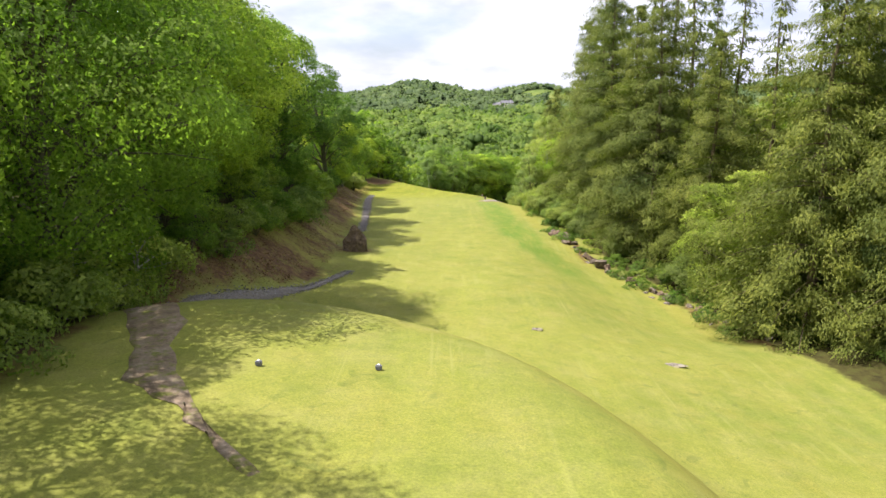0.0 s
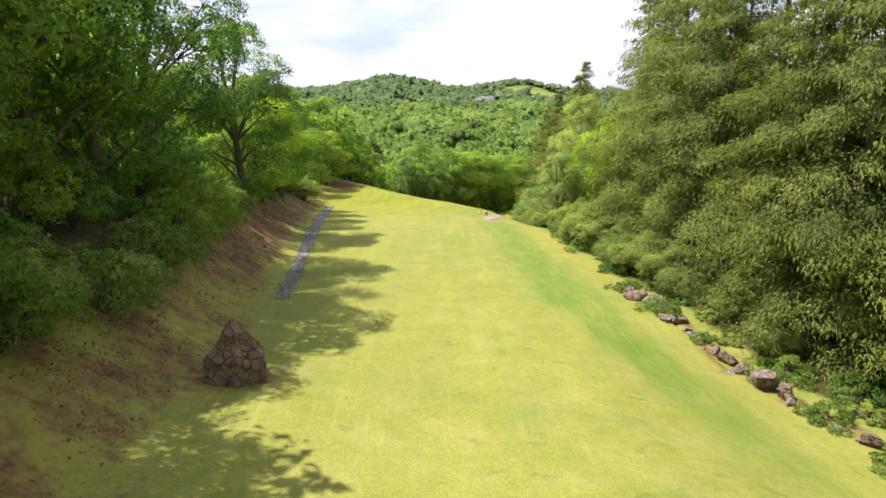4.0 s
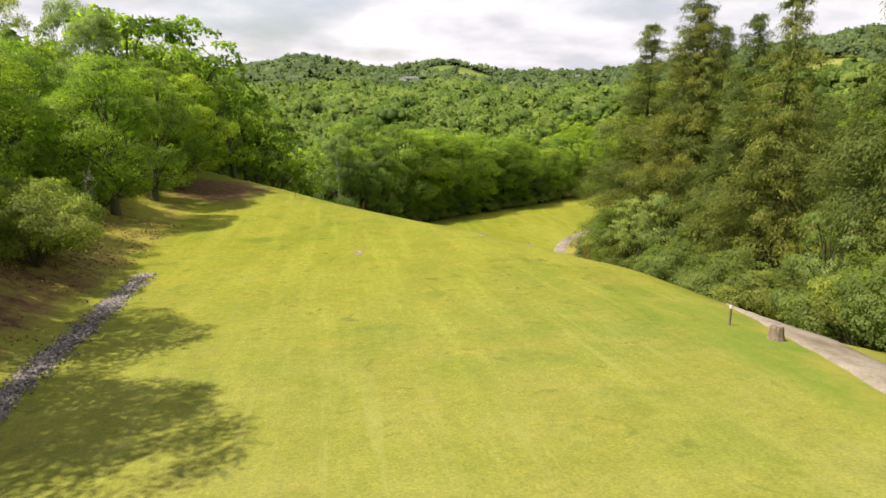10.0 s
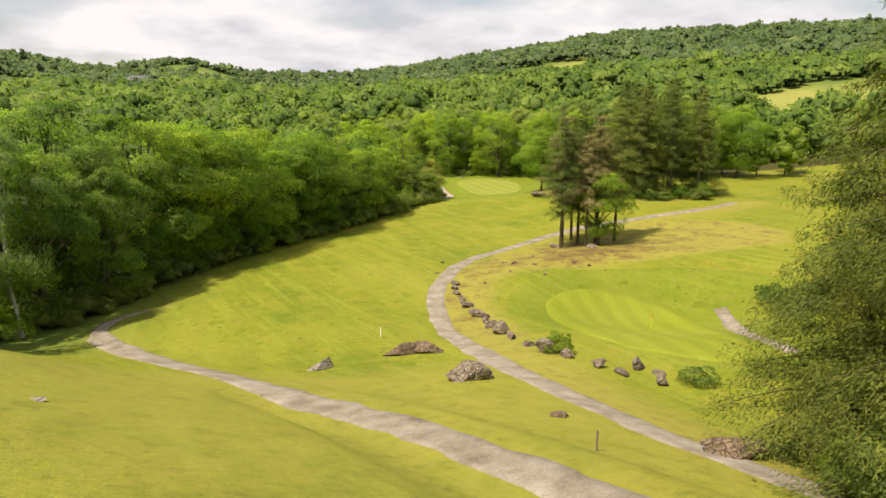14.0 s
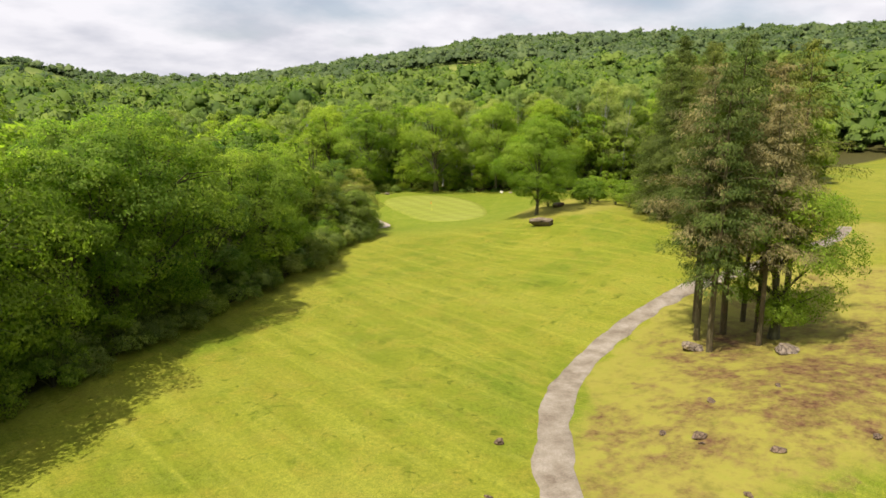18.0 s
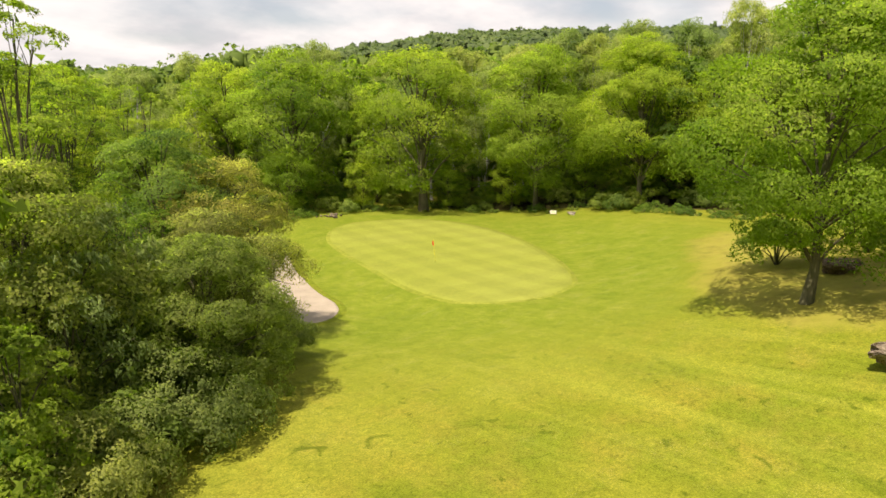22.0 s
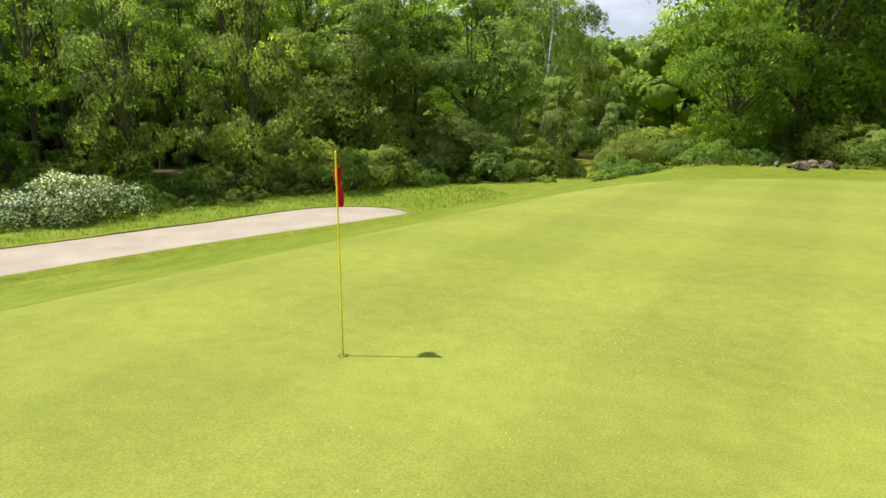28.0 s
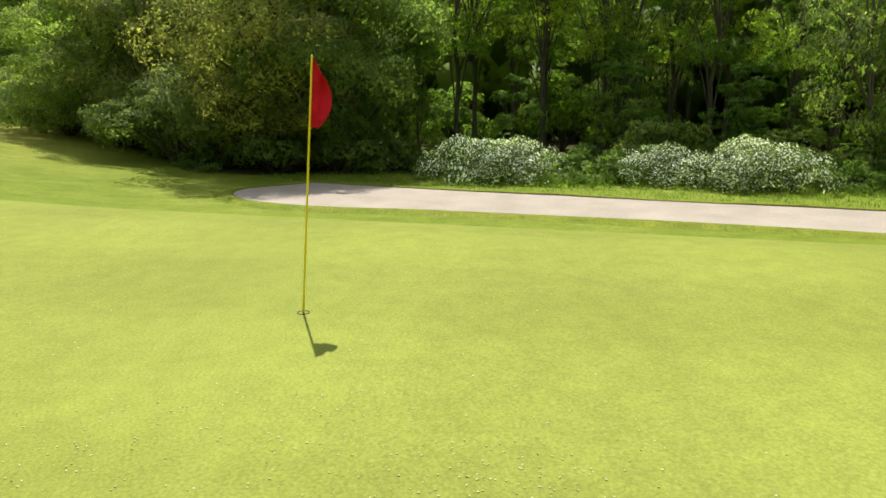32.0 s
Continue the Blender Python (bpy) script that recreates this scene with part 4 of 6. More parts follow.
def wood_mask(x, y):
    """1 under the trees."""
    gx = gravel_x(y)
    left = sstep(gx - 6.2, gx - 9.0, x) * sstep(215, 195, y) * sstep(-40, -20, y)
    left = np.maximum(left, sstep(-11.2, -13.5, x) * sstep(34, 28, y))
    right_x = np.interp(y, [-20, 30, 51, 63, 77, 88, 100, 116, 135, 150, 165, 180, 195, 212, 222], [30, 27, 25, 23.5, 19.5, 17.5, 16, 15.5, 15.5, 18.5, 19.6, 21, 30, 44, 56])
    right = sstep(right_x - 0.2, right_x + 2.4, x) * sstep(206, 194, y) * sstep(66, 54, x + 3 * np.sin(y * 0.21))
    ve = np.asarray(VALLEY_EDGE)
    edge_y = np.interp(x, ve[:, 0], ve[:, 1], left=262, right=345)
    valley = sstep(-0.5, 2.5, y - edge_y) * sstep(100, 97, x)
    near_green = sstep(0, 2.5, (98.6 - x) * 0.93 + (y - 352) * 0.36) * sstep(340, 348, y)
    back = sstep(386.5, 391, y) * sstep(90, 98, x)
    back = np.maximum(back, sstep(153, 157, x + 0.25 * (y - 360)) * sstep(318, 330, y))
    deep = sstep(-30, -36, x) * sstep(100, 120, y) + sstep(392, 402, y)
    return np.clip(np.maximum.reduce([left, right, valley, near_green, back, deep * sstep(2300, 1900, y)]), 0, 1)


gx_, gy_ = axis(-34, 160, 1.2, -4200, 4200), axis(-14, 400, 1.2, -2600, 4600)
GX, GY = np.meshgrid(gx_, gy_, indexing="ij")
GZ = height(GX, GY)
i, j = np.meshgrid(np.arange(len(gx_) - 1), np.arange(len(gy_) - 1), indexing="ij")
ny = len(gy_)
F = np.stack([i * ny + j, (i + 1) * ny + j, (i + 1) * ny + j + 1, i * ny + j + 1], -1).reshape(-1, 4)
ground_me = mesh_np("ground", np.stack([GX, GY, GZ], -1).reshape(-1, 3), F, MAT["ground"], smooth=True)
gx = gravel_x(GY)
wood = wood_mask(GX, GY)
bank = sstep(gx - 0.3, gx - 2.2, GX) * sstep(40, 58, GY) * sstep(200, 178, GY)
soil = bank * (0.34 + 0.40 * sstep(58, 100, GY) * sstep(172, 150, GY)) * sstep(gx - 13, gx - 9, GX)
soil = np.maximum(soil, 0.8 * sstep(-10.6, -12, GX) * sstep(44, 36, GY) * sstep(8, 16, GY))
soil = np.maximum(soil, 0.62 * sstep(-8.6, -10.5, GX) * sstep(84, 74, GY) * sstep(50, 56, GY))
soil = np.maximum(soil, 1.1 * np.exp(-((GX + 8.1) / 1.9) ** 2 - ((GY - 67.8) / 1.7) ** 2))
soil = np.maximum(soil, 1.15 * np.exp(-((GX + 18.5) / 6.5) ** 2 - ((GY - 197) / 11) ** 2))
soil = np.maximum(soil, 0.75 * np.exp(-((GX - 84) / 13) ** 2 - ((GY - 270) / 7) ** 2))
d_side = np.min(np.hypot(GX[..., None] - smooth_line(SIDE_PATH, 4)[:, 0], GY[..., None] - smooth_line(SIDE_PATH, 4)[:, 1]), -1)
d_road = np.min(np.hypot(GX[..., None] - smooth_line(ROAD, 4)[:, 0], GY[..., None] - smooth_line(ROAD, 4)[:, 1]), -1)
rough = np.maximum(bank * 0.8, 0.85 * sstep(13, 3, d_side) * ((GX > np.interp(GY, [200, 224, 253, 276, 281], [26, 32, 44, 70, 90])) & (GY < 282)))
rough = np.maximum(rough, 0.7 * sstep(3.5, 1.5, d_road))
rough = np.maximum(rough, 0.66 * sstep(-2, 14, 0.78 * (GX - 6) + 0.62 * (GY - 169)) * sstep(34, 10, d_road) * sstep(236, 222, GY))
rough = np.maximum(rough, 0.75 * np.exp(-((GX - 133) / 16) ** 2 - ((GY - 300) / 13) ** 4))
rough = np.maximum(rough, 0.62 * sstep(2.5, 0.5, np.abs(GX - (np.interp(GY, [30, 51, 63, 77, 88, 100, 116, 135], [26, 23.5, 22, 18.2, 16.3, 14.8, 14.2, 14]) - 0.6))) * sstep(40, 52, GY) * sstep(140, 130, GY))
far_r = np.hypot(GX - 60, GY - 200)
field = np.zeros(GX.shape)
for a, c in np.argwhere(far_r > 470):
    field[a, c] = 1.0 if noise.noise((GX[a, c] * 0.005, GY[a, c] * 0.005, 3.1)) > 0.40 else 0.0
wood = np.maximum(wood, sstep(330, 420, far_r))

FIELDS = [(440, 430, 85, 46), (173, 1078, 62, 60), (470, 750, 60, 46), (322, 548, 62, 30), (-44, 843, 80, 34), (378, 1078, 46, 42), (95, 972, 34, 44), (560, 958, 24, 34)]


def in_field(x, y, grow=1.0):
    return np.any([((x - a) / (c * grow)) ** 2 + ((y - b) / (d * grow)) ** 2 < 1 for a, b, c, d in FIELDS], 0)


field = np.maximum(field, in_field(GX, GY).astype(float))
far = np.clip(sstep(330, 420, far_r) + sstep(-34, -60, GX) + sstep(14, 40, (GX - 28) * -0.86 + (GY - 250) * 0.51) * sstep(225, 245, GY) + sstep(398, 410, GY), 0, 1)
# the bare, dry bank between the side path and the second green
DRY = [(60, 257), (68, 253), (80, 250.5), (96, 246), (110, 244.5), (118, 250), (122, 262), (117, 274), (104, 278.5), (88, 278), (72, 274), (59, 270), (50.3, 262), (43, 253), (37, 241), (33.4, 230), (41.5, 228), (45, 236), (48.5, 246), (54, 254)]
dry = inside(DRY, GX, GY).astype(float)
for _ in range(3):
    dry = (dry * 2 + np.roll(dry, 1, 0) + np.roll(dry, -1, 0) + np.roll(dry, 1, 1) + np.roll(dry, -1, 1)) / 6
rough = np.maximum(rough, 0.95 * dry)
soil = np.maximum(soil, dry * (0.40 + 0.34 * np.exp(-((GX - 80) / 16) ** 2 - ((GY - 262) / 8) ** 2)))
path_x = np.interp(GY, [p[1] for p in BANK_PATH], [p[0] for p in BANK_PATH])
soil = np.maximum(soil, 0.85 * sstep(path_x - 0.6, path_x - 1.4, GX) * sstep(18, 26, GY) * sstep(64, 54, GY))
rock_x = np.interp(GY, [49, 52, 57, 62, 66.6, 71.4, 76, 80, 89, 93], [25.4, 24.9, 23.8, 22.6, 21.6, 20, 17.9, 17.6, 16.2, 15.6])
soil = np.maximum(soil, 0.75 * sstep(1.5, 0.4, np.abs(GX - rock_x - 0.2)) * sstep(44, 48, GY) * sstep(96, 90, GY))
rho = np.hypot((GX + 6) / 13, (GY - 8) / 20)
rough = np.maximum(rough, 0.62 * sstep(0.96, 1.08, rho) * sstep(1.5, 1.3, rho) * (GX > -8))
lush = sstep(1.3, 0.7, np.hypot((GX - 121) / 31, (GY - 360) / 33)) * sstep(92, 97, GX)
# open meadow behind the putting green
meadow = sstep(114, 117, GX) * sstep(128, 124, GX) * sstep(384, 388, GY) * sstep(452, 440, GY)
behind = sstep(384, 388, GY) * sstep(404, 396, GY) * sstep(112, 116, GX)
wood = wood * (1 - np.maximum(meadow, 0.75 * behind))
rough = np.maximum(rough, np.maximum(meadow, behind) * 0.34)
far = far * (1 - meadow)
worn = sstep(165, 120, GY)
# dry grass between the lone tree and the putting green
tan = inside([(144, 336), (136, 338), (130.7, 335.3), (127, 332.8), (124, 331), (119.5, 330), (112, 321), (117, 310), (130, 312), (142, 322)], GX, GY).astype(float)
for _ in range(2):
    tan = (tan * 2 + np.roll(tan, 1, 0) + np.roll(tan, -1, 0) + np.roll(tan, 1, 1) + np.roll(tan, -1, 1)) / 6
rough, lush = np.maximum(rough, 0.85 * tan), lush * (1 - 0.8 * tan)
band_l, band_r = np.interp(GY, [60, 77, 86, 100, 128], [13.5, 10.0, 8.4, 7.8, 7.6]), np.interp(GY, [60, 82, 97, 110, 128], [17.5, 13.4, 12.6, 11.7, 11.0])
band = sstep(band_l - 0.7, band_l + 0.7, GX) * sstep(band_r + 0.7, band_r - 0.7, GX) * sstep(58, 72, GY) * sstep(150, 132, GY)
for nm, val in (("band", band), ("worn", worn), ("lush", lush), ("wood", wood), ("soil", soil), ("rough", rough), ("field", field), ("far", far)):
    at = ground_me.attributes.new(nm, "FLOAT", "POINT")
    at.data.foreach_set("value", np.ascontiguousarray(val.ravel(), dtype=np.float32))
ground = tagged(new("ground", ground_me), label="sunlit mown golf fairways with rough, bare banks and wooded hills", category="ground", kind="structure")

strip("road", ROAD, [1.4, 2.5, 2.4, 2.3, 2.2, 2.15, 2.15, 2.4, 2.8, 2.8, 2.4, 0.5], MAT["path"], "worn tarmac and gravel cart road crossing the slope", seed=3, lift=0.07)
strip("side_path", SIDE_PATH, [2.3, 2.3, 2.1, 2.0], MAT["path"], "pale gravel cart path curving round the second green", seed=4)
strip("tee_path", TEE_PATH, [0.15, 0.45, 0.65, 0.95, 1.25, 1.3, 1.1], MAT["earth"], "trodden earth path beside the tee", lift=0.035, seed=5, ragged=0.34)
strip("bank_path", BANK_PATH, [0.8, 0.75, 0.7, 0.6, 0.5, 0.35, 0.15], MAT["gravel"], "grey gravel path leading round the tee mound", lift=0.10, seed=9, ragged=0.14)
strip("gravel_path", GRAVEL, [0.4, 0.65, 0.85, 0.8, 0.65, 0.45, 0.3], MAT["gravel"], "grey gravel strip at the foot of the bank", seed=6, ragged=0.24, lift=0.06)
strip("far_path", [(76, 233.6), (74.3, 231.4), (72.5, 229.4), (68.5, 225.2), (63.5, 220.6), (59.5, 216.0), (57, 211)], 1.4, MAT["path"], "narrow gravel path beside the second green", seed=7, lift=0.16)
apron2 = patch("apron", APRON2, MAT["fairway"], "darker mown apron round the second green", "lawn", lift=0.05)
green2 = patch("second_green", GREEN2, MAT["green_b"], "striped putting green of the neighbouring hole", "putting green", lift=0.09)
collar = patch("collar", ring_out(GREEN, 0.42), MAT["fringe"], "slightly longer yellow-green collar of grass round the putting green", "lawn", lift=0.03)
green = patch("putting_green", GREEN, MAT["green"], "closely mown putting green with crossed mower stripes", "putting green", lift=0.05)
bunker = patch("bunker", BUNKER, MAT["sand"], "pale sand bunker beside the putting green", "bunker", lift=0.04)

# ---- kinds of trees ----
KINDS = {}
for nm, args, leaf, bark, label in (
    ("oak", (11, 19, 8.0, 0.05, 20, 11, 150, 0.112), "oak", "bark", "tall spreading oak in fresh green leaf"),
    ("oak_b", (12, 16, 6.8, 0.06, 18, 11, 150, 0.102), "lime", "bark", "broad oak with bright young leaves"),
    ("oak_c", (13, 19, 6.6, 0.04, 21, 11, 150, 0.100), "alder", "bark", "dense dark green broadleaf tree"),
    ("ash", (14, 20, 6.0, 0.10, 20, 10, 120, 0.11), "oak", "bark", "tall ash with airy green crown"),
    ("oak_near", (10, 19, 8.0, 0.05, 22, 13, 300, 0.075), "oak", "bark", "great oak overhanging the tee"),
    ("lone_oak", (8, 17, 7.0, 0.10, 24, 13, 230, 0.082, 0.25, 0.6), "lime", "bark", "round-crowned young oak standing alone on the grass"),
    ("oak_far", (61, 18, 7.2, 0.08, 14, 7, 34, 0.29), "oak", "bark", "tall oak deeper in the wood"),
    ("lime_far", (62, 17, 6.2, 0.08, 14, 7, 34, 0.26), "lime", "bark", "light green broadleaf tree deeper in the wood"),
    ("alder_far", (63, 18, 6.2, 0.06, 14, 7, 34, 0.27), "alder", "bark", "dark broadleaf tree deeper in the wood"),
    ("birch", (15, 19, 4.2, 0.12, 24, 9, 130, 0.095, 0.8, 0.3, 0.55, 4, 0.36, 0), "birch", "birch_bark", "slender birch with hanging grey-green twigs"),
    ("willow", (16, 9, 4.6, 0.02, 24, 11, 230, 0.055, 0.8, 0.7, 0.0, 4, 0.36), "willow", "bark", "grey-green willow, leafy to the ground"),
    ("willow_big", (20, 13, 5.6, 0.02, 22, 11, 150, 0.085, 0.8, 0.7), "willow", "bark", "large rounded grey-green willow"),
    ("willow_brown", (42, 12.4, 5.2, 0.02, 26, 12, 150, 0.066, 0.8, 0.7, 0.0, 0, 0.36), "willow_brown", "bark", "broad willow with brownish olive leaves beside the bunker"),
    ("pole_tree", (17, 19, 2.9, 0.26, 17, 8, 84, 0.064, 0.5, 0.27, 0.0, 2, 0.42), "lime", "bark", "thin tall forest tree"),
    ("pole_tree_b", (18, 18, 2.8, 0.20, 17, 8, 84, 0.064, 0.5, 0.27, 0.0, 2, 0.42), "oak", "bark", "thin tree at the edge of the wood"),
    ("sapling", (27, 8, 2.3, 0.03, 14, 7, 70, 0.078, 0.5, 0.35, 0.0, 2), "oak", "bark", "slender young tree at the edge of the wood"),
    ("sapling_b", (28, 7, 2.2, 0.03, 14, 7, 70, 0.074, 0.6, 0.35, 0.3, 2), "birch", "bark", "pale-leaved sapling at the edge of the wood"),
    ("silver_tree", (19, 11, 3.0, 0.05, 16, 7, 80, 0.075, 0.9, 0.4, 0.3, 2), "willow", "bark", "slender tree with pale glinting leaves"),
):
    KINDS[nm] = make_tree("birch_tree" if nm == "birch" else "willow_tree" if nm.startswith("willow") else "broadleaf_tree", broadleaf(*args), leaf, bark, label, "tree")
for nm, args, leaf, label in (
    ("spruce", (21, 28, 6.2, 0.01, 32, 9, 84, 0.112, 0.30, 0.28, 0.66), "spruce", "tall spruce with drooping olive boughs"),
    ("spruce_b", (22, 25, 6.2, 0.01, 30, 9, 84, 0.112, 0.36, 0.28, 0.70), "spruce", "dense spruce, boughs down to the ground"),
    ("spruce_dark", (29, 28, 6.8, 0.01, 36, 10, 120, 0.088, 0.36, 0.30, 0.72), "spruce_dark", "dark green spruce standing beside the side path"),
    ("fir", (23, 29, 4.8, 0.05, 27, 7, 36, 0.15, 0.15, 0.4, 0.8), "spruce", "thin-topped fir with ragged boughs"),
    ("spruce_far", (25, 28, 6.2, 0.02, 26, 7, 20, 0.23, 0.28, 0.25, 0.8), "spruce", "tall spruce deeper in the plantation"),
    ("pine", (24, 24, 4.9, 0.33, 19, 8, 40, 0.14, 0.06, 0.40, 0.5), "spruce_brown", "pine with browning needles and bare lower trunk"),
    ("pine_b", (26, 25, 5.0, 0.26, 20, 8, 40, 0.14, 0.12, 0.36, 0.55), "spruce", "dark olive pine with a bare lower trunk"),
):
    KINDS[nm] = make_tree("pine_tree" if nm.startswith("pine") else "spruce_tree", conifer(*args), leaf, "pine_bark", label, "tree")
for nm, args, leaf, label in (
    ("shrub", (31, 3.2, 2.6, 9, 8, 60, 0.085), "bramble", "leafy shrub at the edge of the wood"),
    ("shrub_b", (32, 4.8, 3.0, 10, 8, 76, 0.092), "oak", "tall bright green bush"),
    ("shrub_c", (33, 2.0, 2.4, 8, 7, 54, 0.075), "alder", "low dark bramble thicket"),
    ("hawthorn", (34, 2.3, 2.4, 13, 9, 110, 0.045), "blossom", "low bush flecked with white blossom"),
    ("thicket", (35, 3.6, 2.8, 14, 10, 120, 0.052), "sallow", "grey-green thicket of young willow"),
    ("fern", (36, 0.9, 1.5, 8, 5, 44, 0.062), "bramble", "low ferns and weeds at the edge of the grass"),
):
    KINDS[nm] = make_tree("shrub" if nm != "fern" else "fern_clump", shrub(*args), leaf, "bark", label, "shrub")

# ---- the wood on the bank beside tee and upper fairway ----
# kept free of the tall neighbours: a willow, birches and a young oak stand there
GLADES = [(28.2, 58.2, 6.5), (20.6, 123, 5.0), (20.2, 128, 4.5), (20.6, 115.5, 5.0)]


DEEP = []


def rows_of(kinds, line, spacing, depth, group, seed, scale=(0.85, 1.15), jitter=1.0, sink=0.15):
    """Trees along a line, in rows set back from it by the depths given."""
    rng = random.Random(seed)
    L = smooth_line(line, 0.5)
    s = np.concatenate([[0], np.cumsum(np.linalg.norm(np.diff(L, axis=0), axis=1))])
    for back in depth:
        at = rng.uniform(0, spacing)
        while at < s[-1]:
            p = np.array([np.interp(at, s, L[:, 0]), np.interp(at, s, L[:, 1])])
            q = np.array([np.interp(at + 0.5, s, L[:, 0]), np.interp(at + 0.5, s, L[:, 1])])
            d = (q - p) / (np.linalg.norm(q - p) + 1e-9)
            n = np.array([-d[1], d[0]])
            x, y = p + n * (back + rng.uniform(-jitter, jitter)) + d * rng.uniform(-jitter, jitter)
            kind, size, turn = rng.choice(kinds), rng.uniform(*scale), rng.uniform(0, 360)
            if 115 < x < 128.5 and 391 < y < 440 and kind not in ("fern", "shrub_c", "shrub", "thicket", "sapling_b"):
                at += spacing
                continue
            if back >= 15 and kind in ("oak_far", "lime_far", "alder_far"):
                DEEP.append((x, y))
            elif not any(math.hypot(x - cx, y - cy) < cr for cx, cy, cr in GLADES if kind[:3] in ("spr", "fir", "oak")):
                plant(kind, x, y, size, turn, group, sink)
            at += spacing * rng.uniform(0.75, 1.3)


BANK_EDGE = [(-12.6, 2), (-12.4, 16), (-13.4, 26), (-15.2, 36), (-14.6, 46), (-14.0, 56), (-14.0, 68), (-15.2, 82), (-16.8, 96), (-18.4, 112), (-19.4, 128), (-21.4, 144), (-24, 160), (-26, 174), (-28, 190)]
for x, y, s, k in ((-13.6, 8.5, 1.0, "oak_near"), (-14.5, -3, 1.0, "oak"), (-18.0, 18, 1.0, "oak_c"), (-16.0, 28.5, 1.05, "oak_near"), (-18.4, 37.5, 1.15, "oak_b"), (-19.2, 45.5, 1.1, "oak_near")):
    plant(k, x, y, s, None, "wood on the bank")
rows_of(["oak", "oak_b", "ash"], BANK_EDGE[5:8], 7.6, [7.0], "wood on the bank", 41, scale=(0.95, 1.15))
for x, y, sc, k in ((-17.4, 107.5, 0.98, "oak_c"), (-18.2, 116.5, 0.80, "oak_b"), (-18.6, 123.2, 0.84, "oak_c"), (-19.2, 132.8, 0.82, "oak_c"), (-20.8, 141.5, 0.74, "oak_b")):
    plant(k, x, y, sc, None, "wood on the bank")
rows_of(["oak", "oak_b", "oak_c", "oak_b"], BANK_EDGE[11:], 7.6, [3.8], "wood on the bank", 40, scale=(0.60, 0.80))
rows_of(["oak", "oak_c", "oak_c"], BANK_EDGE[7:9], 6.6, [4.6], "wood on the bank", 75, scale=(0.95, 1.1))
rows_of(["oak_far", "alder_far"], BANK_EDGE[:8], 9.0, [11, 19], "wood on the bank", 42, scale=(1.0, 1.25))
rows_of(["oak_far", "lime_far", "alder_far"], BANK_EDGE[7:], 8.0, [11, 14.5], "wood on the bank", 74, scale=(0.62, 0.80))
rows_of(["shrub", "shrub_b", "shrub"], BANK_EDGE, 3.4, [0.4], "undergrowth on the bank", 43, jitter=0.8, scale=(0.7, 1.15))
rows_of(["shrub_c", "shrub_b"], BANK_EDGE, 4.4, [5.0], "undergrowth on the bank", 39, jitter=1.4, scale=(0.8, 1.3))
rows_of(["lime_far", "birch", "oak_far", "alder_far"], [(-28, 190), (-22, 205), (-18, 225), (-14, 245), (-12, 262)], 7.0, [3, 11], "wood below the slope", 44)

# ---- conifers along the other side of the upper fairway ----
RIGHT_EDGE = [(33, 203), (24.5, 189), (20.6, 178), (19.4, 165), (18.4, 150), (16, 136), (15.8, 118), (16.4, 102), (17.4, 88), (19.6, 77), (21.4, 70), (23.6, 63), (26.2, 54), (31, 46), (36, 36), (40, 20)]
rows_of(["spruce", "spruce_b"], RIGHT_EDGE[1:7], 7.2, [7.0], "conifers beside the upper fairway", 45, scale=(0.85, 1.08))
rows_of(["spruce", "spruce_b", "spruce"], RIGHT_EDGE[6:14], 7.0, [6.8], "conifers beside the upper fairway", 35, scale=(1.02, 1.3))
rows_of(["spruce_far", "fir", "spruce_far"], RIGHT_EDGE[5:], 7.2, [14], "conifers beside the upper fairway", 46, scale=(1.0, 1.35))
rows_of(["spruce_far", "fir"], RIGHT_EDGE[:6], 8.0, [14], "conifers beside the upper fairway", 72, scale=(0.62, 0.85))
rows_of(["spruce_far", "oak_far"], RIGHT_EDGE[4:], 8.0, [22, 31], "conifers beside the upper fairway", 47, scale=(0.95, 1.15))
rows_of(["spruce", "spruce_b", "spruce"], [(46, 34), (41, 47), (36, 53), (30.5, 61)], 5.6, [1.5, 7.5], "conifers beside the tee", 73, scale=(1.0, 1.25))
rows_of(["thicket", "sapling_b", "thicket", "thicket", "thicket"], RIGHT_EDGE[1:9], 3.2, [2.0], "bushes beside the upper fairway", 48, jitter=0.8, scale=(1.0, 1.5))
rows_of(["shrub_c", "fern", "shrub_c"], RIGHT_EDGE[6:], 4.2, [0.9], "undergrowth behind the rocks", 34, jitter=0.5, scale=(0.7, 1.2))
rows_of(["thicket", "thicket", "shrub_c"], RIGHT_EDGE[8:], 4.2, [3.0], "bushes beside the upper fairway", 49, scale=(0.8, 1.2))
plant("willow_big", 28.2, 58.2, 1.0, 20)
plant("spruce_dark", 28.0, 186.4, 1.0, 20, wide=1.2)
plant("spruce_dark", 33.0, 181.0, 1.0, 120)
plant("spruce_dark", 33.5, 190.0, 0.95, 240)
rows_of(["thicket", "shrub", "shrub_b"], [(25.5, 193), (24.0, 186), (22.8, 178)], 2.6, [0.5, 3.0], "undergrowth beneath the spruces", 68, scale=(0.6, 1.0))
plant("willow_big", 24.0, 181.2, 0.62, 40)
plant("spruce_b", 33.5, 194.5, 0.95, 120)
plant("spruce_dark", 28.2, 177.0, 0.95, 220, wide=1.15)
for x, y, k, sc in ((-23.0, 176.0, "oak_b", 0.80), (-22.4, 185.5, "oak_c", 0.70), (-21.6, 194.5, "oak_b", 0.78), (-24.5, 203.0, "oak", 0.66)):
    plant(k, x, y, sc, None, "wood on the bank")
plant("thicket", -19.4, 152.0, 1.25, 10)
plant("thicket", -20.4, 156.5, 1.1, 100)
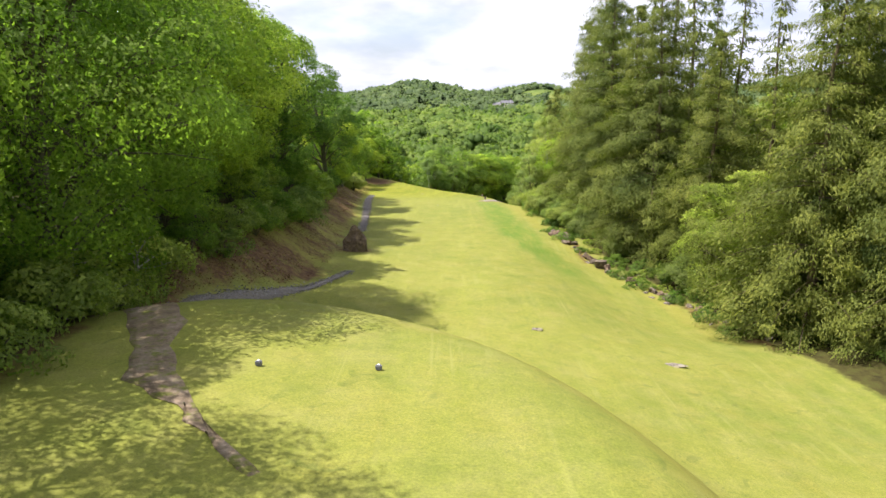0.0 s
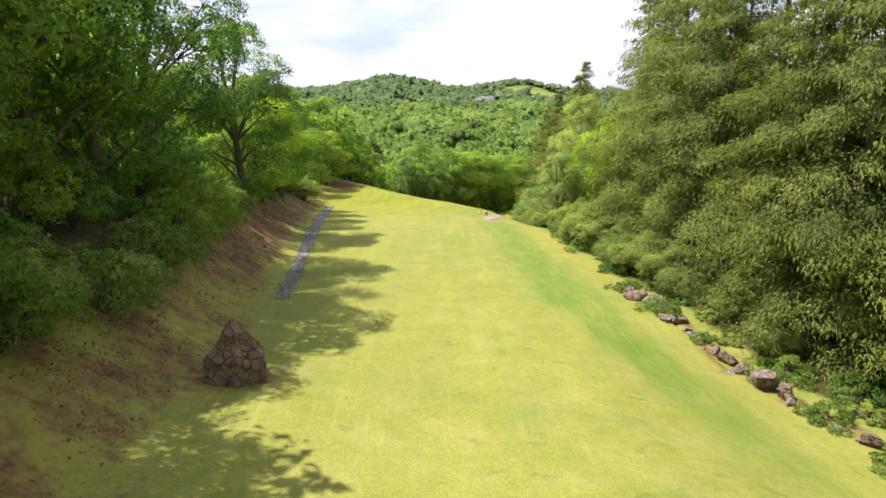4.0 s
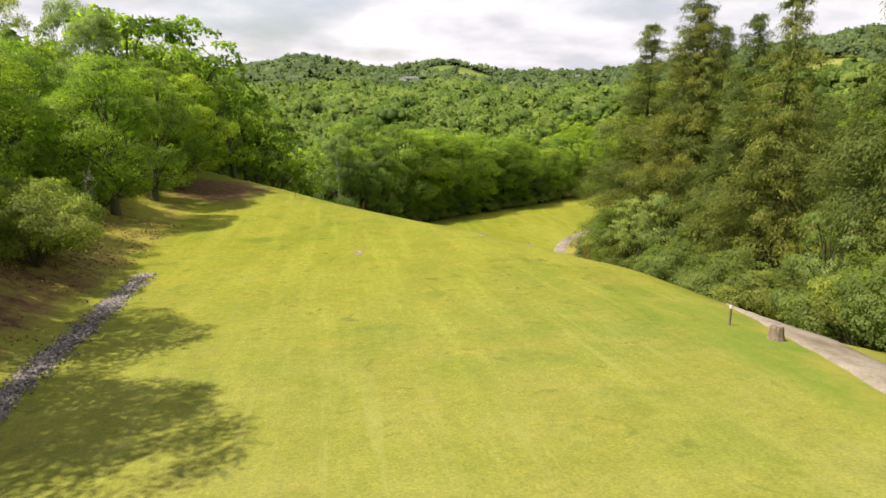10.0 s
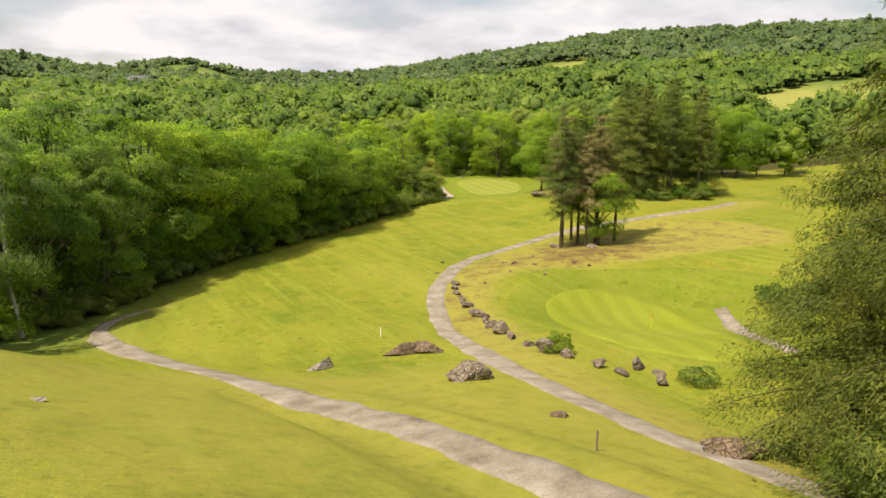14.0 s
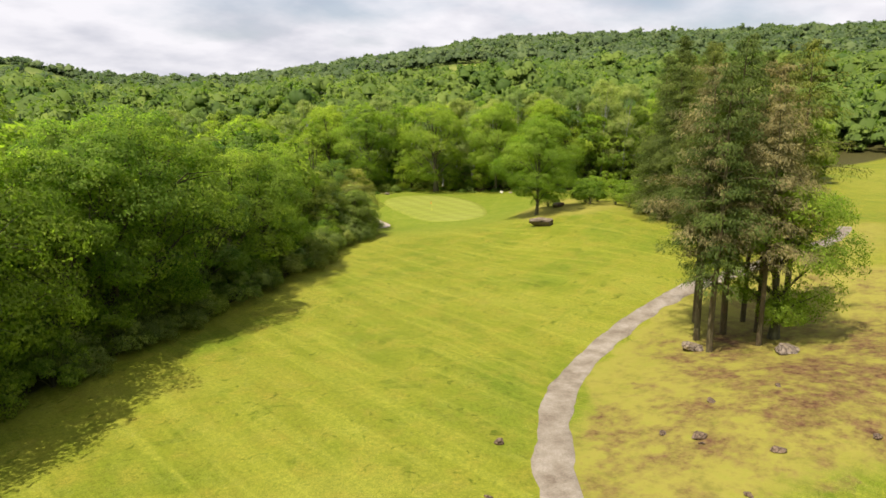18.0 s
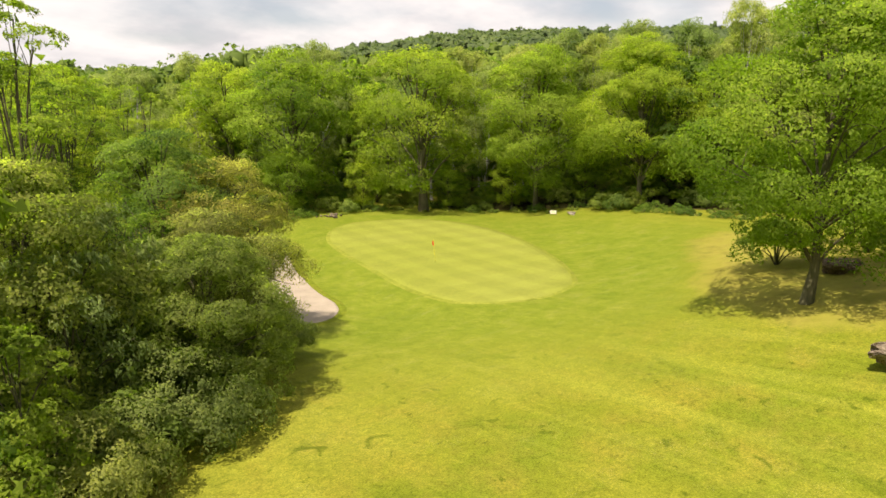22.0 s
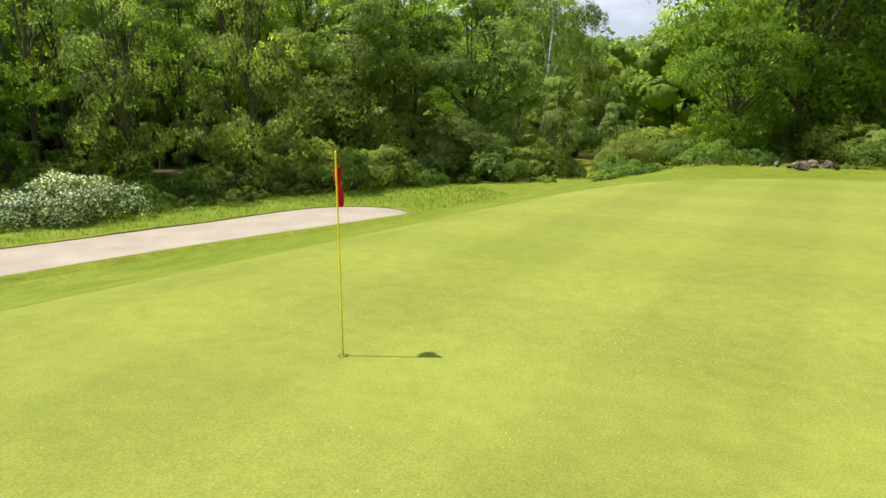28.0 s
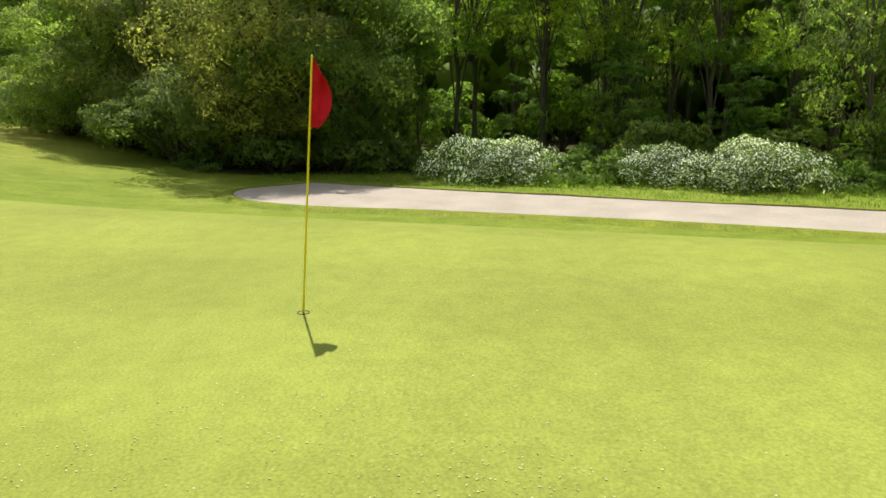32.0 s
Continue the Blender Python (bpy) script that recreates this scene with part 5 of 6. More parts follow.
plant("oak_c", 40.5, 50.0, 0.95, 60)
plant("birch", 20.6, 123, 0.95, 10)
plant("birch", 20.2, 128, 0.8, 110)
plant("oak_b", 23.6, 117.0, 0.95, 200)

# ---- wood along the valley fairway ----
VE = VALLEY_EDGE
plant("birch", -4.1, 266.8, 1.35, 40, "wood along the valley fairway")
plant("birch", 4.4, 277.0, 1.2, 160, "wood along the valley fairway")
plant("oak_c", 5.0, 275.6, 1.15, 90, "wood along the valley fairway")
plant("oak_c", -1.5, 272.0, 1.2, 310, "wood along the valley fairway")
plant("oak_c", 1.0, 281.5, 1.5, 200, "wood along the valley fairway")
plant("oak_c", 10.5, 287.0, 1.38, 20, "wood along the valley fairway")
rows_of(["oak", "oak_b", "oak_c", "ash"], VE[2:4], 5.6, [3.8], "wood along the valley fairway", 50, scale=(1.12, 1.32))
rows_of(["oak", "oak_b", "oak_c", "ash"], VE[3:5], 5.6, [3.6], "wood along the valley fairway", 62, scale=(0.98, 1.16))
rows_of(["oak", "oak_b", "oak_c"], VE[4:6], 5.2, [3.6], "wood along the valley fairway", 64, scale=(0.80, 0.95))
rows_of(["willow_big", "sapling", "willow_big", "shrub_b", "sapling_b"], VE[5:7], 4.0, [3.2], "wood along the valley fairway", 70, scale=(0.9, 1.2))
rows_of(["lime_far", "oak_far", "alder_far"], VE[:7], 7.5, [12, 19, 27, 35], "wood along the valley fairway", 51, scale=(0.95, 1.2))
rows_of(["shrub", "shrub_b", "thicket"], VE, 3.2, [0.7], "bushes along the valley fairway", 52, scale=(0.9, 1.4))
rows_of(["shrub_b", "thicket", "sapling_b"], VE[2:], 4.0, [4.2], "bushes along the valley fairway", 65, scale=(1.1, 1.6))

# ---- the lone tree ----
plant("lone_oak", 116.5, 321.6, 1.0, 75)

# ---- trees round the putting green ----
BUNKER_WOOD = [(98, 345), (97.5, 354), (100.2, 363), (103.6, 372), (108, 380), (114, 387)]
rows_of(["pole_tree", "pole_tree_b"], BUNKER_WOOD[:2], 2.9, [6.6, 9.5], "thin trees beside the bunker", 61, jitter=1.4, scale=(0.5, 0.7))
rows_of(["pole_tree", "pole_tree_b"], BUNKER_WOOD[1:], 2.9, [6.6, 9.5], "thin trees beside the bunker", 53, jitter=1.4, scale=(0.75, 1.0))
rows_of(["lime_far", "oak_far", "alder_far"], BUNKER_WOOD, 7.5, [26, 34, 42], "wood beyond the bunker", 66, jitter=2.0, scale=(0.85, 1.15))
rows_of(["pole_tree", "pole_tree_b"], BUNKER_WOOD, 5.5, [13.5, 19.0], "thin trees beside the bunker", 57, jitter=1.4, scale=(0.9, 1.1))
rows_of(["sapling", "sapling_b", "sapling"], BUNKER_WOOD, 3.0, [3.4], "young trees behind the bunker", 33, jitter=1.0, scale=(0.45, 0.8))
rows_of(["sapling", "shrub_b", "sapling_b"], BUNKER_WOOD, 4.6, [13.0], "young trees behind the bunker", 36, jitter=1.2, scale=(0.8, 1.2))
rows_of(["shrub_c", "shrub", "shrub_c"], BUNKER_WOOD, 2.6, [0.9], "undergrowth behind the bunker", 58, jitter=0.6, scale=(0.6, 1.0))
rows_of(["hawthorn", "hawthorn", "shrub_c"], [(99.6, 356.4), (100.8, 360.0), (102.4, 364.5), (104.2, 369)], 1.7, [-0.5], "bushes behind the bunker", 54, jitter=0.4, scale=(0.7, 0.95))
rows_of(["shrub_c", "fern", "shrub"], [(104.2, 369), (107, 376), (110.5, 382), (117, 387)], 2.6, [-0.6], "bushes behind the bunker", 59, jitter=0.4, scale=(0.6, 0.9))
rows_of(["shrub", "thicket", "shrub_c", "sapling_b"], [(112, 396), (120, 400), (131, 399)], 3.0, [0.0, 8.0, 16.0, 26.0], "bushes in the opening behind the green", 76, scale=(0.7, 1.2))
plant("silver_tree", 105.4, 376.4, 1.0, 10)
plant("silver_tree", 102.6, 372.0, 0.9, 130)
plant("oak_c", 93.5, 350.5, 0.75, 130)
rows_of(["shrub_b", "thicket", "sapling", "shrub"], [(112, 398), (124, 400), (136, 398), (146, 391), (153, 380), (159, 366), (162, 352), (163, 338)], 3.6, [1.0], "bushes behind the putting green", 67, scale=(0.8, 1.3))
rows_of(["birch", "sapling", "sapling_b", "birch"], [(114, 400), (126, 402), (138, 400), (148, 394), (156, 382), (162, 368), (166, 352), (168, 338)], 5.4, [2, 8], "wood behind the putting green", 55, scale=(1.2, 1.5))
rows_of(["oak_far", "birch", "lime_far", "oak_b"], [(108, 404), (126, 406), (140, 402), (152, 394), (162, 380), (168, 366), (172, 350), (174, 334), (170, 322)], 9.0, [13, 22, 31, 40, 48], "wood behind the putting green", 60, scale=(1.25, 1.5))
rows_of(["fern", "shrub_c", "fern", "shrub"], [(113, 385), (121, 386), (130, 386.5), (139, 384), (146, 377.5), (150.5, 366), (152, 352), (152.5, 338)], 2.7, [1.0, 3.6], "weeds behind the putting green", 56, scale=(0.5, 0.9))
rows_of(["shrub", "shrub_b", "thicket"], [(113, 392), (124, 394), (134, 393), (143, 388), (151, 379), (156, 366), (158, 352), (159, 338)], 4.0, [2.0], "bushes behind the putting green", 38, scale=(0.7, 1.0))
plant("oak", 143.9, 380.6, 1.28, 40, "oaks behind the putting green")
plant("oak_b", 132.6, 395.5, 1.45, 100, "oaks behind the putting green")
tagged(plant("lone_oak", 154, 368, 1.3, 10, "oaks behind the putting green"), label="spreading bright green oak at the edge of the wood")
tagged(plant("lone_oak", 158, 354, 1.25, 220, "oaks behind the putting green"), label="spreading bright green oak at the edge of the wood")
plant("oak_b", 128, 391.5, 0.6, 300, "oaks behind the putting green")
for x, y, k, sc in ((153.0, 371.5, "oak_b", 0.50), (157.5, 362.0, "oak_b", 0.46), (147.5, 379.0, "oak_b", 0.42), (138.5, 388.0, "oak_b", 0.48), (161.0, 350.0, "oak_b", 0.5)):
    plant(k, x, y, sc, None, "young oaks behind the putting green")
plant("willow_brown", 96.6, 350.0, 1.0, 30)
plant("willow_big", 112.8, 391.0, 0.85, 70)
plant("willow_big", 106.5, 386.0, 0.85, 170)
plant("thicket", 112.4, 386.4, 1.2, 40)
plant("willow_big", 87.4, 346.0, 0.8, 30)
plant("willow_big", 84.0, 341.5, 0.95, 140)
plant("willow", 96.9, 352.6, 1.1, 80)
plant("willow_brown", 92.6, 342.6, 0.78, 130)
plant("willow", 90.4, 339.6, 0.95, 230)

# ---- pine groves of the valley ----
for x, y, s in ((83, 273.5, 1), (80.5, 271, 0.95), (86, 272.5, 1.05), (88.6, 270.6, 1), (91, 273, 0.9), (87.4, 276, 0.95), (84.4, 268.6, 0.85), (93, 270, 1.05)):
    plant("pine_b" if s in (0.95, 1.05) else "pine", x, y, s, None, "pine clump beside the path")
plant("oak_b", 87.4, 268.6, 0.95, 0)
for x, y, s in ((128, 297, 1.0), (133, 300, 1.05), (138, 296, 1.1), (143, 301, 1.0), (134, 305, 1.05), (140, 307, 1), (147, 306, 1.1), (129, 305, 0.95), (150, 298, 1.05), (145, 293, 1), (126, 301, 1.05), (152, 309, 1.1)):
    plant("spruce_b" if s in (0.95, 1.05) else "pine_b", x, y, s * 1.1, None, "pine grove behind the valley fairway")
rows_of(["shrub_b", "shrub", "thicket"], [(124, 299), (128, 293), (136, 291), (145, 288)], 3.4, [2.0, 5.0], "bushes under the pine grove", 69, scale=(0.8, 1.2))
for x, y, s in ((127, 318, 1.1), (131, 322, 1.2), (135, 318, 1.1), (139, 325, 1.2), (125, 326, 1.0), (132, 313, 1.0), (137, 312, 1.1), (143, 320, 1.2)):
    plant("shrub_b", x, y, s, None, "bushes behind the lone tree")
rows_of(["lime_far", "oak_far", "alder_far"], [(160, 356), (168, 346), (176, 335), (182, 326)], 5.5, [0, 7, 14], "wood behind the pine grove", 37)


# ---- woods that fill the valley and the hills ----
def woods(name, pts, rng, models, hgt, mat, label, vary=0.28, up=0.0, low=1.0):
    """Many trees too far to count: copies of a few uneven crowns, each turned, scaled and toned for itself."""
    n = len(pts)
    which = rng.integers(0, len(models), n)
    z0 = height(pts[:, 0], pts[:, 1])
    Vs, Fs, Ts, Is, Ns, count = [], [], [], [], [], 0
    for k, (V, F, VN, VT, stem) in enumerate(models):
        ids = np.where(which == k)[0]
        a, s = rng.uniform(0, 2 * math.pi, len(ids)), np.clip(rng.lognormal(-0.05, vary, len(ids)), 0.5, 1.6) * hgt
        tall = rng.uniform(0.85, 1.2, len(ids)) * low
        ca, sa = np.cos(a), np.sin(a)
        X = (V[None, :, 0] * ca[:, None] - V[None, :, 1] * sa[:, None]) * s[:, None] + pts[ids, 0][:, None]
        Y = (V[None, :, 0] * sa[:, None] + V[None, :, 1] * ca[:, None]) * s[:, None] + pts[ids, 1][:, None]
        Z = V[None, :, 2] * (s * tall)[:, None] + z0[ids][:, None] - 0.3
        Vs.append(np.stack([X, Y, Z], -1).reshape(-1, 3))
        Fs.append((F[None] + (count + np.arange(len(ids)) * len(V))[:, None, None]).reshape(-1, 3))
        Is.append(np.tile(np.arange(len(F)) < stem, len(ids)).astype(int))
        count += len(ids) * len(V)
        VN = unit(VN + np.array([0, 0, up]))
        Ns.append(np.stack([VN[None, :, 0] * ca[:, None] - VN[None, :, 1] * sa[:, None], VN[None, :, 0] * sa[:, None] + VN[None, :, 1] * ca[:, None], np.tile(VN[:, 2], (len(ids), 1))], -1).reshape(-1, 3))
        Ts.append((rng.normal(0.46, 0.18, len(ids))[:, None] + 0.55 * (VT[None] - 0.5)).ravel())
    me = leafy_mesh(name, (np.concatenate(Vs), np.concatenate(Fs), np.concatenate(Ns), np.clip(np.concatenate(Ts), 0, 1)), [mat, MAT["bark"]], index=np.concatenate(Is))
    return tagged(new(name, me), label=label, category="woodland", kind="stuff")


def far_tree(seed, wide, lobes, subs, leaves, size, solid):
    """A far tree's leafy mass, one unit high: lobes with tufts of leaves breaking their outline."""
    rng = np.random.default_rng(seed)
    L = crown_lobes(rng, 1.0, wide, 0.04, lobes, 0.46)
    return (*leaf_mass(rng, L, subs, leaves, size, core=0, solid=solid, flat=0.8), 0)


MODELS = [far_tree(sd, w, 10, 5, 7, 0.047, 1) for sd, w in ((71, 0.48), (72, 0.40), (73, 0.54), (74, 0.34), (75, 0.44))]
FOOT_MODELS = [far_tree(sd, w, 8, 4, 5, 0.062, 1) for sd, w in ((76, 0.62), (77, 0.52), (78, 0.74))]
HILL_MODELS = [far_tree(sd, w, 5, 3, 3, 0.11, 1) for sd, w in ((81, 0.80), (82, 0.95), (83, 0.66), (84, 0.50))]


rng = np.random.default_rng(77)


def deep_tree(seed, wide):
    """A whole tree of the inner wood, one unit high: far crown on a trunk."""
    cv, cf, cn, ct, _ = far_tree(seed, wide, 13, 6, 11, 0.024, 1)
    wv, wf = tube([(0, 0, 0), (0.004, 0, 0.25), (0, 0.006, 0.55)], [0.016, 0.012, 0.006], 6)
    tri = np.concatenate([wf[:, [0, 1, 2]], wf[:, [0, 2, 3]]])
    side = unit(wv * np.array([1, 1, 0]) + 1e-5)
    return np.concatenate([wv, cv]), np.concatenate([tri, cf + len(wv)]), np.concatenate([side, cn]), np.concatenate([np.full(len(wv), 0.5), ct]), len(tri)


def scatter(n, x0, x1, y0, y1, ok, gap):
    """Random places at least about gap apart."""
    cell, out = {}, []
    for x, y in zip(rng.uniform(x0, x1, n), rng.uniform(y0, y1, n)):
        i, j = math.floor(x / gap), math.floor(y / gap)
        close = [p for a in (-1, 0, 1) for b in (-1, 0, 1) for p in cell.get((i + a, j + b), ())]
        if any((x - p) ** 2 + (y - q) ** 2 < (gap * rng.uniform(0.55, 1.1)) ** 2 for p, q in close) or not ok(x, y):
            continue
        cell.setdefault((i, j), []).append((x, y))
        out.append((x, y))
    return np.array(out)


ve = np.asarray(VE)


def valley_ok(x, y):
    if x < -40:
        return -30 < y < 120 or (y > 120 and x < -52)
    if x < 84:
        e = np.interp(x, ve[:, 0], ve[:, 1], left=232)
        return y > e + (42 if x > -20 else 22)
    if x < 100:
        return y > 392 if x < 76 else y > 430
    if x < 180:
        return y > 520 - 0.2 * (x - 100)
    return y > 350 and not bool(in_field(x, y, 1.05))


near_pts = scatter(11000, -150, 330, -30, 560, valley_ok, 7.4)
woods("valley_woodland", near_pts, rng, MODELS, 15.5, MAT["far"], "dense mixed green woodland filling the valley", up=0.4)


def hill_ok(x, y):
    r = math.hypot(x - 60, y - 200)
    if r < 250 or (abs(x - 60) < 270 and 100 < y < 560 and r < 380):
        return False
    fieldy = (noise.noise((x * 0.005, y * 0.005, 3.1)) > 0.42 and r > 480) or bool(in_field(x, y, 1.03))
    a = math.atan2(x - 60, y - 200)
    return not fieldy and -0.75 < a < 1.45 and r < 1330


def foot_ok(x, y):
    return math.hypot(x - 60, y - 200) < 640 and hill_ok(x, y)


def crest_ok(x, y):
    return math.hypot(x - 60, y - 200) >= 640 and hill_ok(x, y)


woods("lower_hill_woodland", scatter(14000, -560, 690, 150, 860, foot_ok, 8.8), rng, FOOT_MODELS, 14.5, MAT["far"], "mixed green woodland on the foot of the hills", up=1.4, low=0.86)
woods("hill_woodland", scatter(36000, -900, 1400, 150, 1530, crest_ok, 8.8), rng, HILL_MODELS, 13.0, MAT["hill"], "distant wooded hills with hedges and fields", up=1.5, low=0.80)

plant("shrub_b", 38.1, 221.6, 0.5, 30)
plant("shrub", 43.2, 210.8, 0.6, 80)
for x, y, sc in ((160, 262, 0.7), (165, 266, 0.75), (172, 264, 0.8), (169, 259, 0.7)):
    plant("spruce_far", x, y, sc, None, "conifers beyond the second fairway")
DEEP += [tuple(p) for p in scatter(900, 84, 215, 415, 530, lambda x, y: not (104 < x < 136 and y < 470) and y > 440 - 0.35 * max(0, x - 110), 8.5)]
woods("inner_woodland", np.array(DEEP), rng, [deep_tree(91, 0.36), deep_tree(92, 0.30), deep_tree(93, 0.41), deep_tree(94, 0.33)], 16.5, MAT["deep"], "tall mixed broadleaf trees deeper in the woods", vary=0.15)


# ---- rocks ----
def rock_mesh(name, seed, size, mat, sharp=0.0, cuts=3):
    """A weathered rock: a rough block, split by a few flat faces."""
    rng = np.random.default_rng(seed)
    bm = bmesh.new()
    bmesh.ops.create_icosphere(bm, subdivisions=cuts, radius=1.0)
    planes = [(ball(rng, 1)[0], rng.uniform(0.34, 0.70)) for _ in range(11)]
    for v in bm.verts:
        p = np.array(v.co)
        for n, d in planes:
            over = p @ n - d
            if over > 0:
                p -= n * over * 0.97
        q = Vector(p * 1.7 + seed)
        p *= 1.42 + 0.16 * noise.noise(q) + 0.10 * noise.noise(q * 3.1) + 0.06 * noise.noise(q * 7.0) - 0.14 * max(0.0, 1 - 9 * abs(noise.noise(q * 1.5 + Vector((4, 2, 1)))))
        if sharp and p[2] > -0.2:
            f = 1 - sharp * min(1.0, (p[2] + 0.2) / 1.1)
            p[0], p[1] = p[0] * f, p[1] * f
        v.co = p * np.asarray(size) / 2
    low = min(v.co.z for v in bm.verts)
    for v in bm.verts:
        v.co.z -= low
    me = bpy.data.meshes.new(name)
    bm.to_mesh(me)
    bm.free()
    me.materials.append(MAT[mat])
    return me


def rock(name, x, y, size, mat, label, seed, turn=0, sharp=0.0, sink=0.25, group="", tilt=0.0):
    me = rock_mesh(name, seed, size, mat, sharp, 5 if max(size) > 2.2 else 4 if max(size) > 0.9 else 3)
    ob = tagged(new(name, me), label=label, category="rock", group=group)
    ob.matrix_basis = pose(x, y, float(height(x, y)) - sink * size[2], tilt, 0, turn)
    return ob


def standing_stone(x, y, turn):
    """A split boulder on end: flat broken faces that meet in a leaning ridge."""
    bm = bmesh.new()
    for z, ring in ((-0.4, ((-1.35, -0.6), (-1.2, 0.7), (0.0, 1.0), (1.3, 0.7), (1.35, -0.5), (0.2, -1.0))), (1.25, ((-1.22, -0.3), (-0.9, 0.6), (1.22, 0.4), (1.15, -0.4), (0.1, -0.85))), (2.1, ((-0.62, 0.0), (0.6, 0.2), (0.55, -0.3))), (2.8, ((-0.1, 0.05), (0.12, -0.1)))):
        for a, b in ring:
            bm.verts.new((a, b, z))
    bmesh.ops.convex_hull(bm, input=bm.verts)
    bmesh.ops.subdivide_edges(bm, edges=bm.edges[:], cuts=5, use_grid_fill=True)
    bmesh.ops.triangulate(bm, faces=bm.faces[:])
    for v in bm.verts:
        q = v.co * 1.3
        v.co += Vector((noise.noise(q), noise.noise(q + Vector((9, 0, 0))), 0.5 * noise.noise(q + Vector((0, 9, 0))))) * 0.16 + Vector((noise.noise(q * 4), noise.noise(q * 4 + Vector((5, 0, 0))), 0)) * 0.05
    me = bpy.data.meshes.new("standing_stone")
    bm.to_mesh(me)
    bm.free()
    me.materials.append(MAT["brown_rock"])
    ob = tagged(new("standing_stone", me), label="pointed brown standing stone in bare earth", category="rock")
    ob.matrix_basis = pose(x, y, float(height(x, y)) - 0.1, 0, 0, turn)


standing_stone(-8.1, 67.8, 12)
rng_r = random.Random(8)
for i in range(34):
    y = 50 + 39.5 * (i + rng_r.uniform(0, 0.8)) / 34
    x = float(np.interp(y, [50, 55, 60, 65, 70, 75, 80, 84, 90], [25.6, 24.2, 22.9, 21.4, 20.0, 19.0, 17.6, 16.7, 15.6])) + rng_r.uniform(-0.35, 0.35)
    s = rng_r.uniform(0.7, 1.8)
    if i % 4 == 1:
        plant("shrub_c", x - 0.1, y, rng_r.uniform(0.45, 0.75), None, "undergrowth among the rocks")
        continue
    x += 0.7 * float(sstep(68, 58, y))
    rock("bank_rock", x, y, (s, s * rng_r.uniform(0.55, 0.85), s * rng_r.uniform(0.55, 0.8)), ("rock", "pale_rock", "rock", "brown_rock")[i % 4], "weathered rock in the stony edge under the conifers", 100 + i, rng_r.uniform(0, 360), sink=0.34, group="rocks along the upper fairway")
for i in range(16):
    y = rng_r.uniform(49, 90)
    x = float(np.interp(y, [49, 63, 77, 90], [25.8, 21.8, 18.2, 15.6])) + rng_r.uniform(-1.0, 0.0)
    s = rng_r.uniform(0.25, 0.6)
    rock("small_stone", x, y, (s, s * 0.8, s * 0.5), "pale_rock", "small pale stone at the edge of the grass", 130 + i, rng_r.uniform(0, 360), group="small stones along the upper fairway")
for i, (x, y, sx, sy, sz) in enumerate(((15.6, 40.4, 1.9, 0.8, 0.22), (7.3, 44.1, 1.0, 0.6, 0.14), (0.2, 116.6, 0.7, 0.3, 0.06), (-3.8, 160.2, 1.1, 0.7, 0.14), (6.0, 168.2, 1.2, 0.5, 0.25), (9.6, 167.0, 0.8, 0.5, 0.2), (-0.4, 204.7, 0.9, 0.45, 0.14))):
    rock("flat_rock", x, y, (sx, sy, sz * 0.6), "pale_rock", "pale flat rock showing through the grass", 160 + i, 30 * i, sink=0.55, group="flat rocks in the grass")
rock("boulder", 25.4, 217.6, (3.1, 2.0, 1.75), "rock", "large grey boulder with a dark crack between the two paths", 7, -20)
rock("boulder", 26.9, 230.6, (2.7, 1.7, 1.35), "brown_rock", "brown split boulder on the grass", 21, -30)
rock("boulder", 28.9, 229.6, (2.5, 1.4, 1.0), "brown_rock", "long brown boulder lying against its neighbour", 22, -35)
rock("boulder", 19.1, 230.0, (2.9, 1.5, 0.95), "pale_rock", "pale lichen-grown rock beside the slope", 23, 30)
rock("boulder", 27.2, 196.6, (2.6, 1.5, 1.3), "brown_rock", "large mossy brown block beside the path", 24, 330)
rock("boulder", 23.8, 204.8, (0.9, 0.6, 0.5), "brown_rock", "small brown rock in the rough", 25, 330)
for i, (x, y) in enumerate(((49.3, 257.5), (48.0, 255.4), (46.9, 253.2), (46.0, 250.4), (45.2, 247.8), (44.6, 244.8), (44.3, 243.3), (43.6, 241.3), (42.4, 238.0), (41.6, 235.6), (40.4, 233.4), (39.2, 230.2), (38.0, 225.7), (37.3, 222.2), (37.9, 220.1), (38.3, 216.7), (38.9, 215.0), (41.4, 215.4), (42.2, 213.8), (40.3, 212.0))):
    s = rng_r.uniform(1.0, 1.75)
    rock("kerb_stone", x, y, (s, s * rng_r.uniform(0.6, 0.85), s * rng_r.uniform(0.5, 0.8)), "rock", "weathered stone set along the gravel path", 200 + i, rng_r.uniform(0, 360), group="stones along the path")
for i in range(22):
    x, y = rng_r.uniform(46, 76), rng_r.uniform(246, 272)
    if d_side[np.abs(gx_ - x).argmin(), np.abs(gy_ - y).argmin()] < 2.0 or inside(APRON2, np.array(x), np.array(y)):
        continue
    s = rng_r.uniform(0.35, 0.85)
    rock("loose_stone", x, y, (s, s * 0.75, s * 0.5), "brown_rock", "loose brown stone in the rough grass", 240 + i, rng_r.uniform(0, 360), group="loose stones on the bank")
rows_of(["fern", "shrub_c", "fern", "fern"], [(77, 231), (74, 226.5), (69, 221.5)], 2.0, [4, 6.5, 9, 12], "weeds in the hollow", 71, jitter=0.8, scale=(0.7, 1.1))
rock("slab", 110.6, 314.5, (3.9, 2.0, 1.9), "rock", "grey stone block under the lone tree", 28, 115, sink=0.3)
rock("slab", 122.5, 321.5, (2.6, 1.6, 1.0), "brown_rock", "low brown rock behind the lone tree", 29, 100)
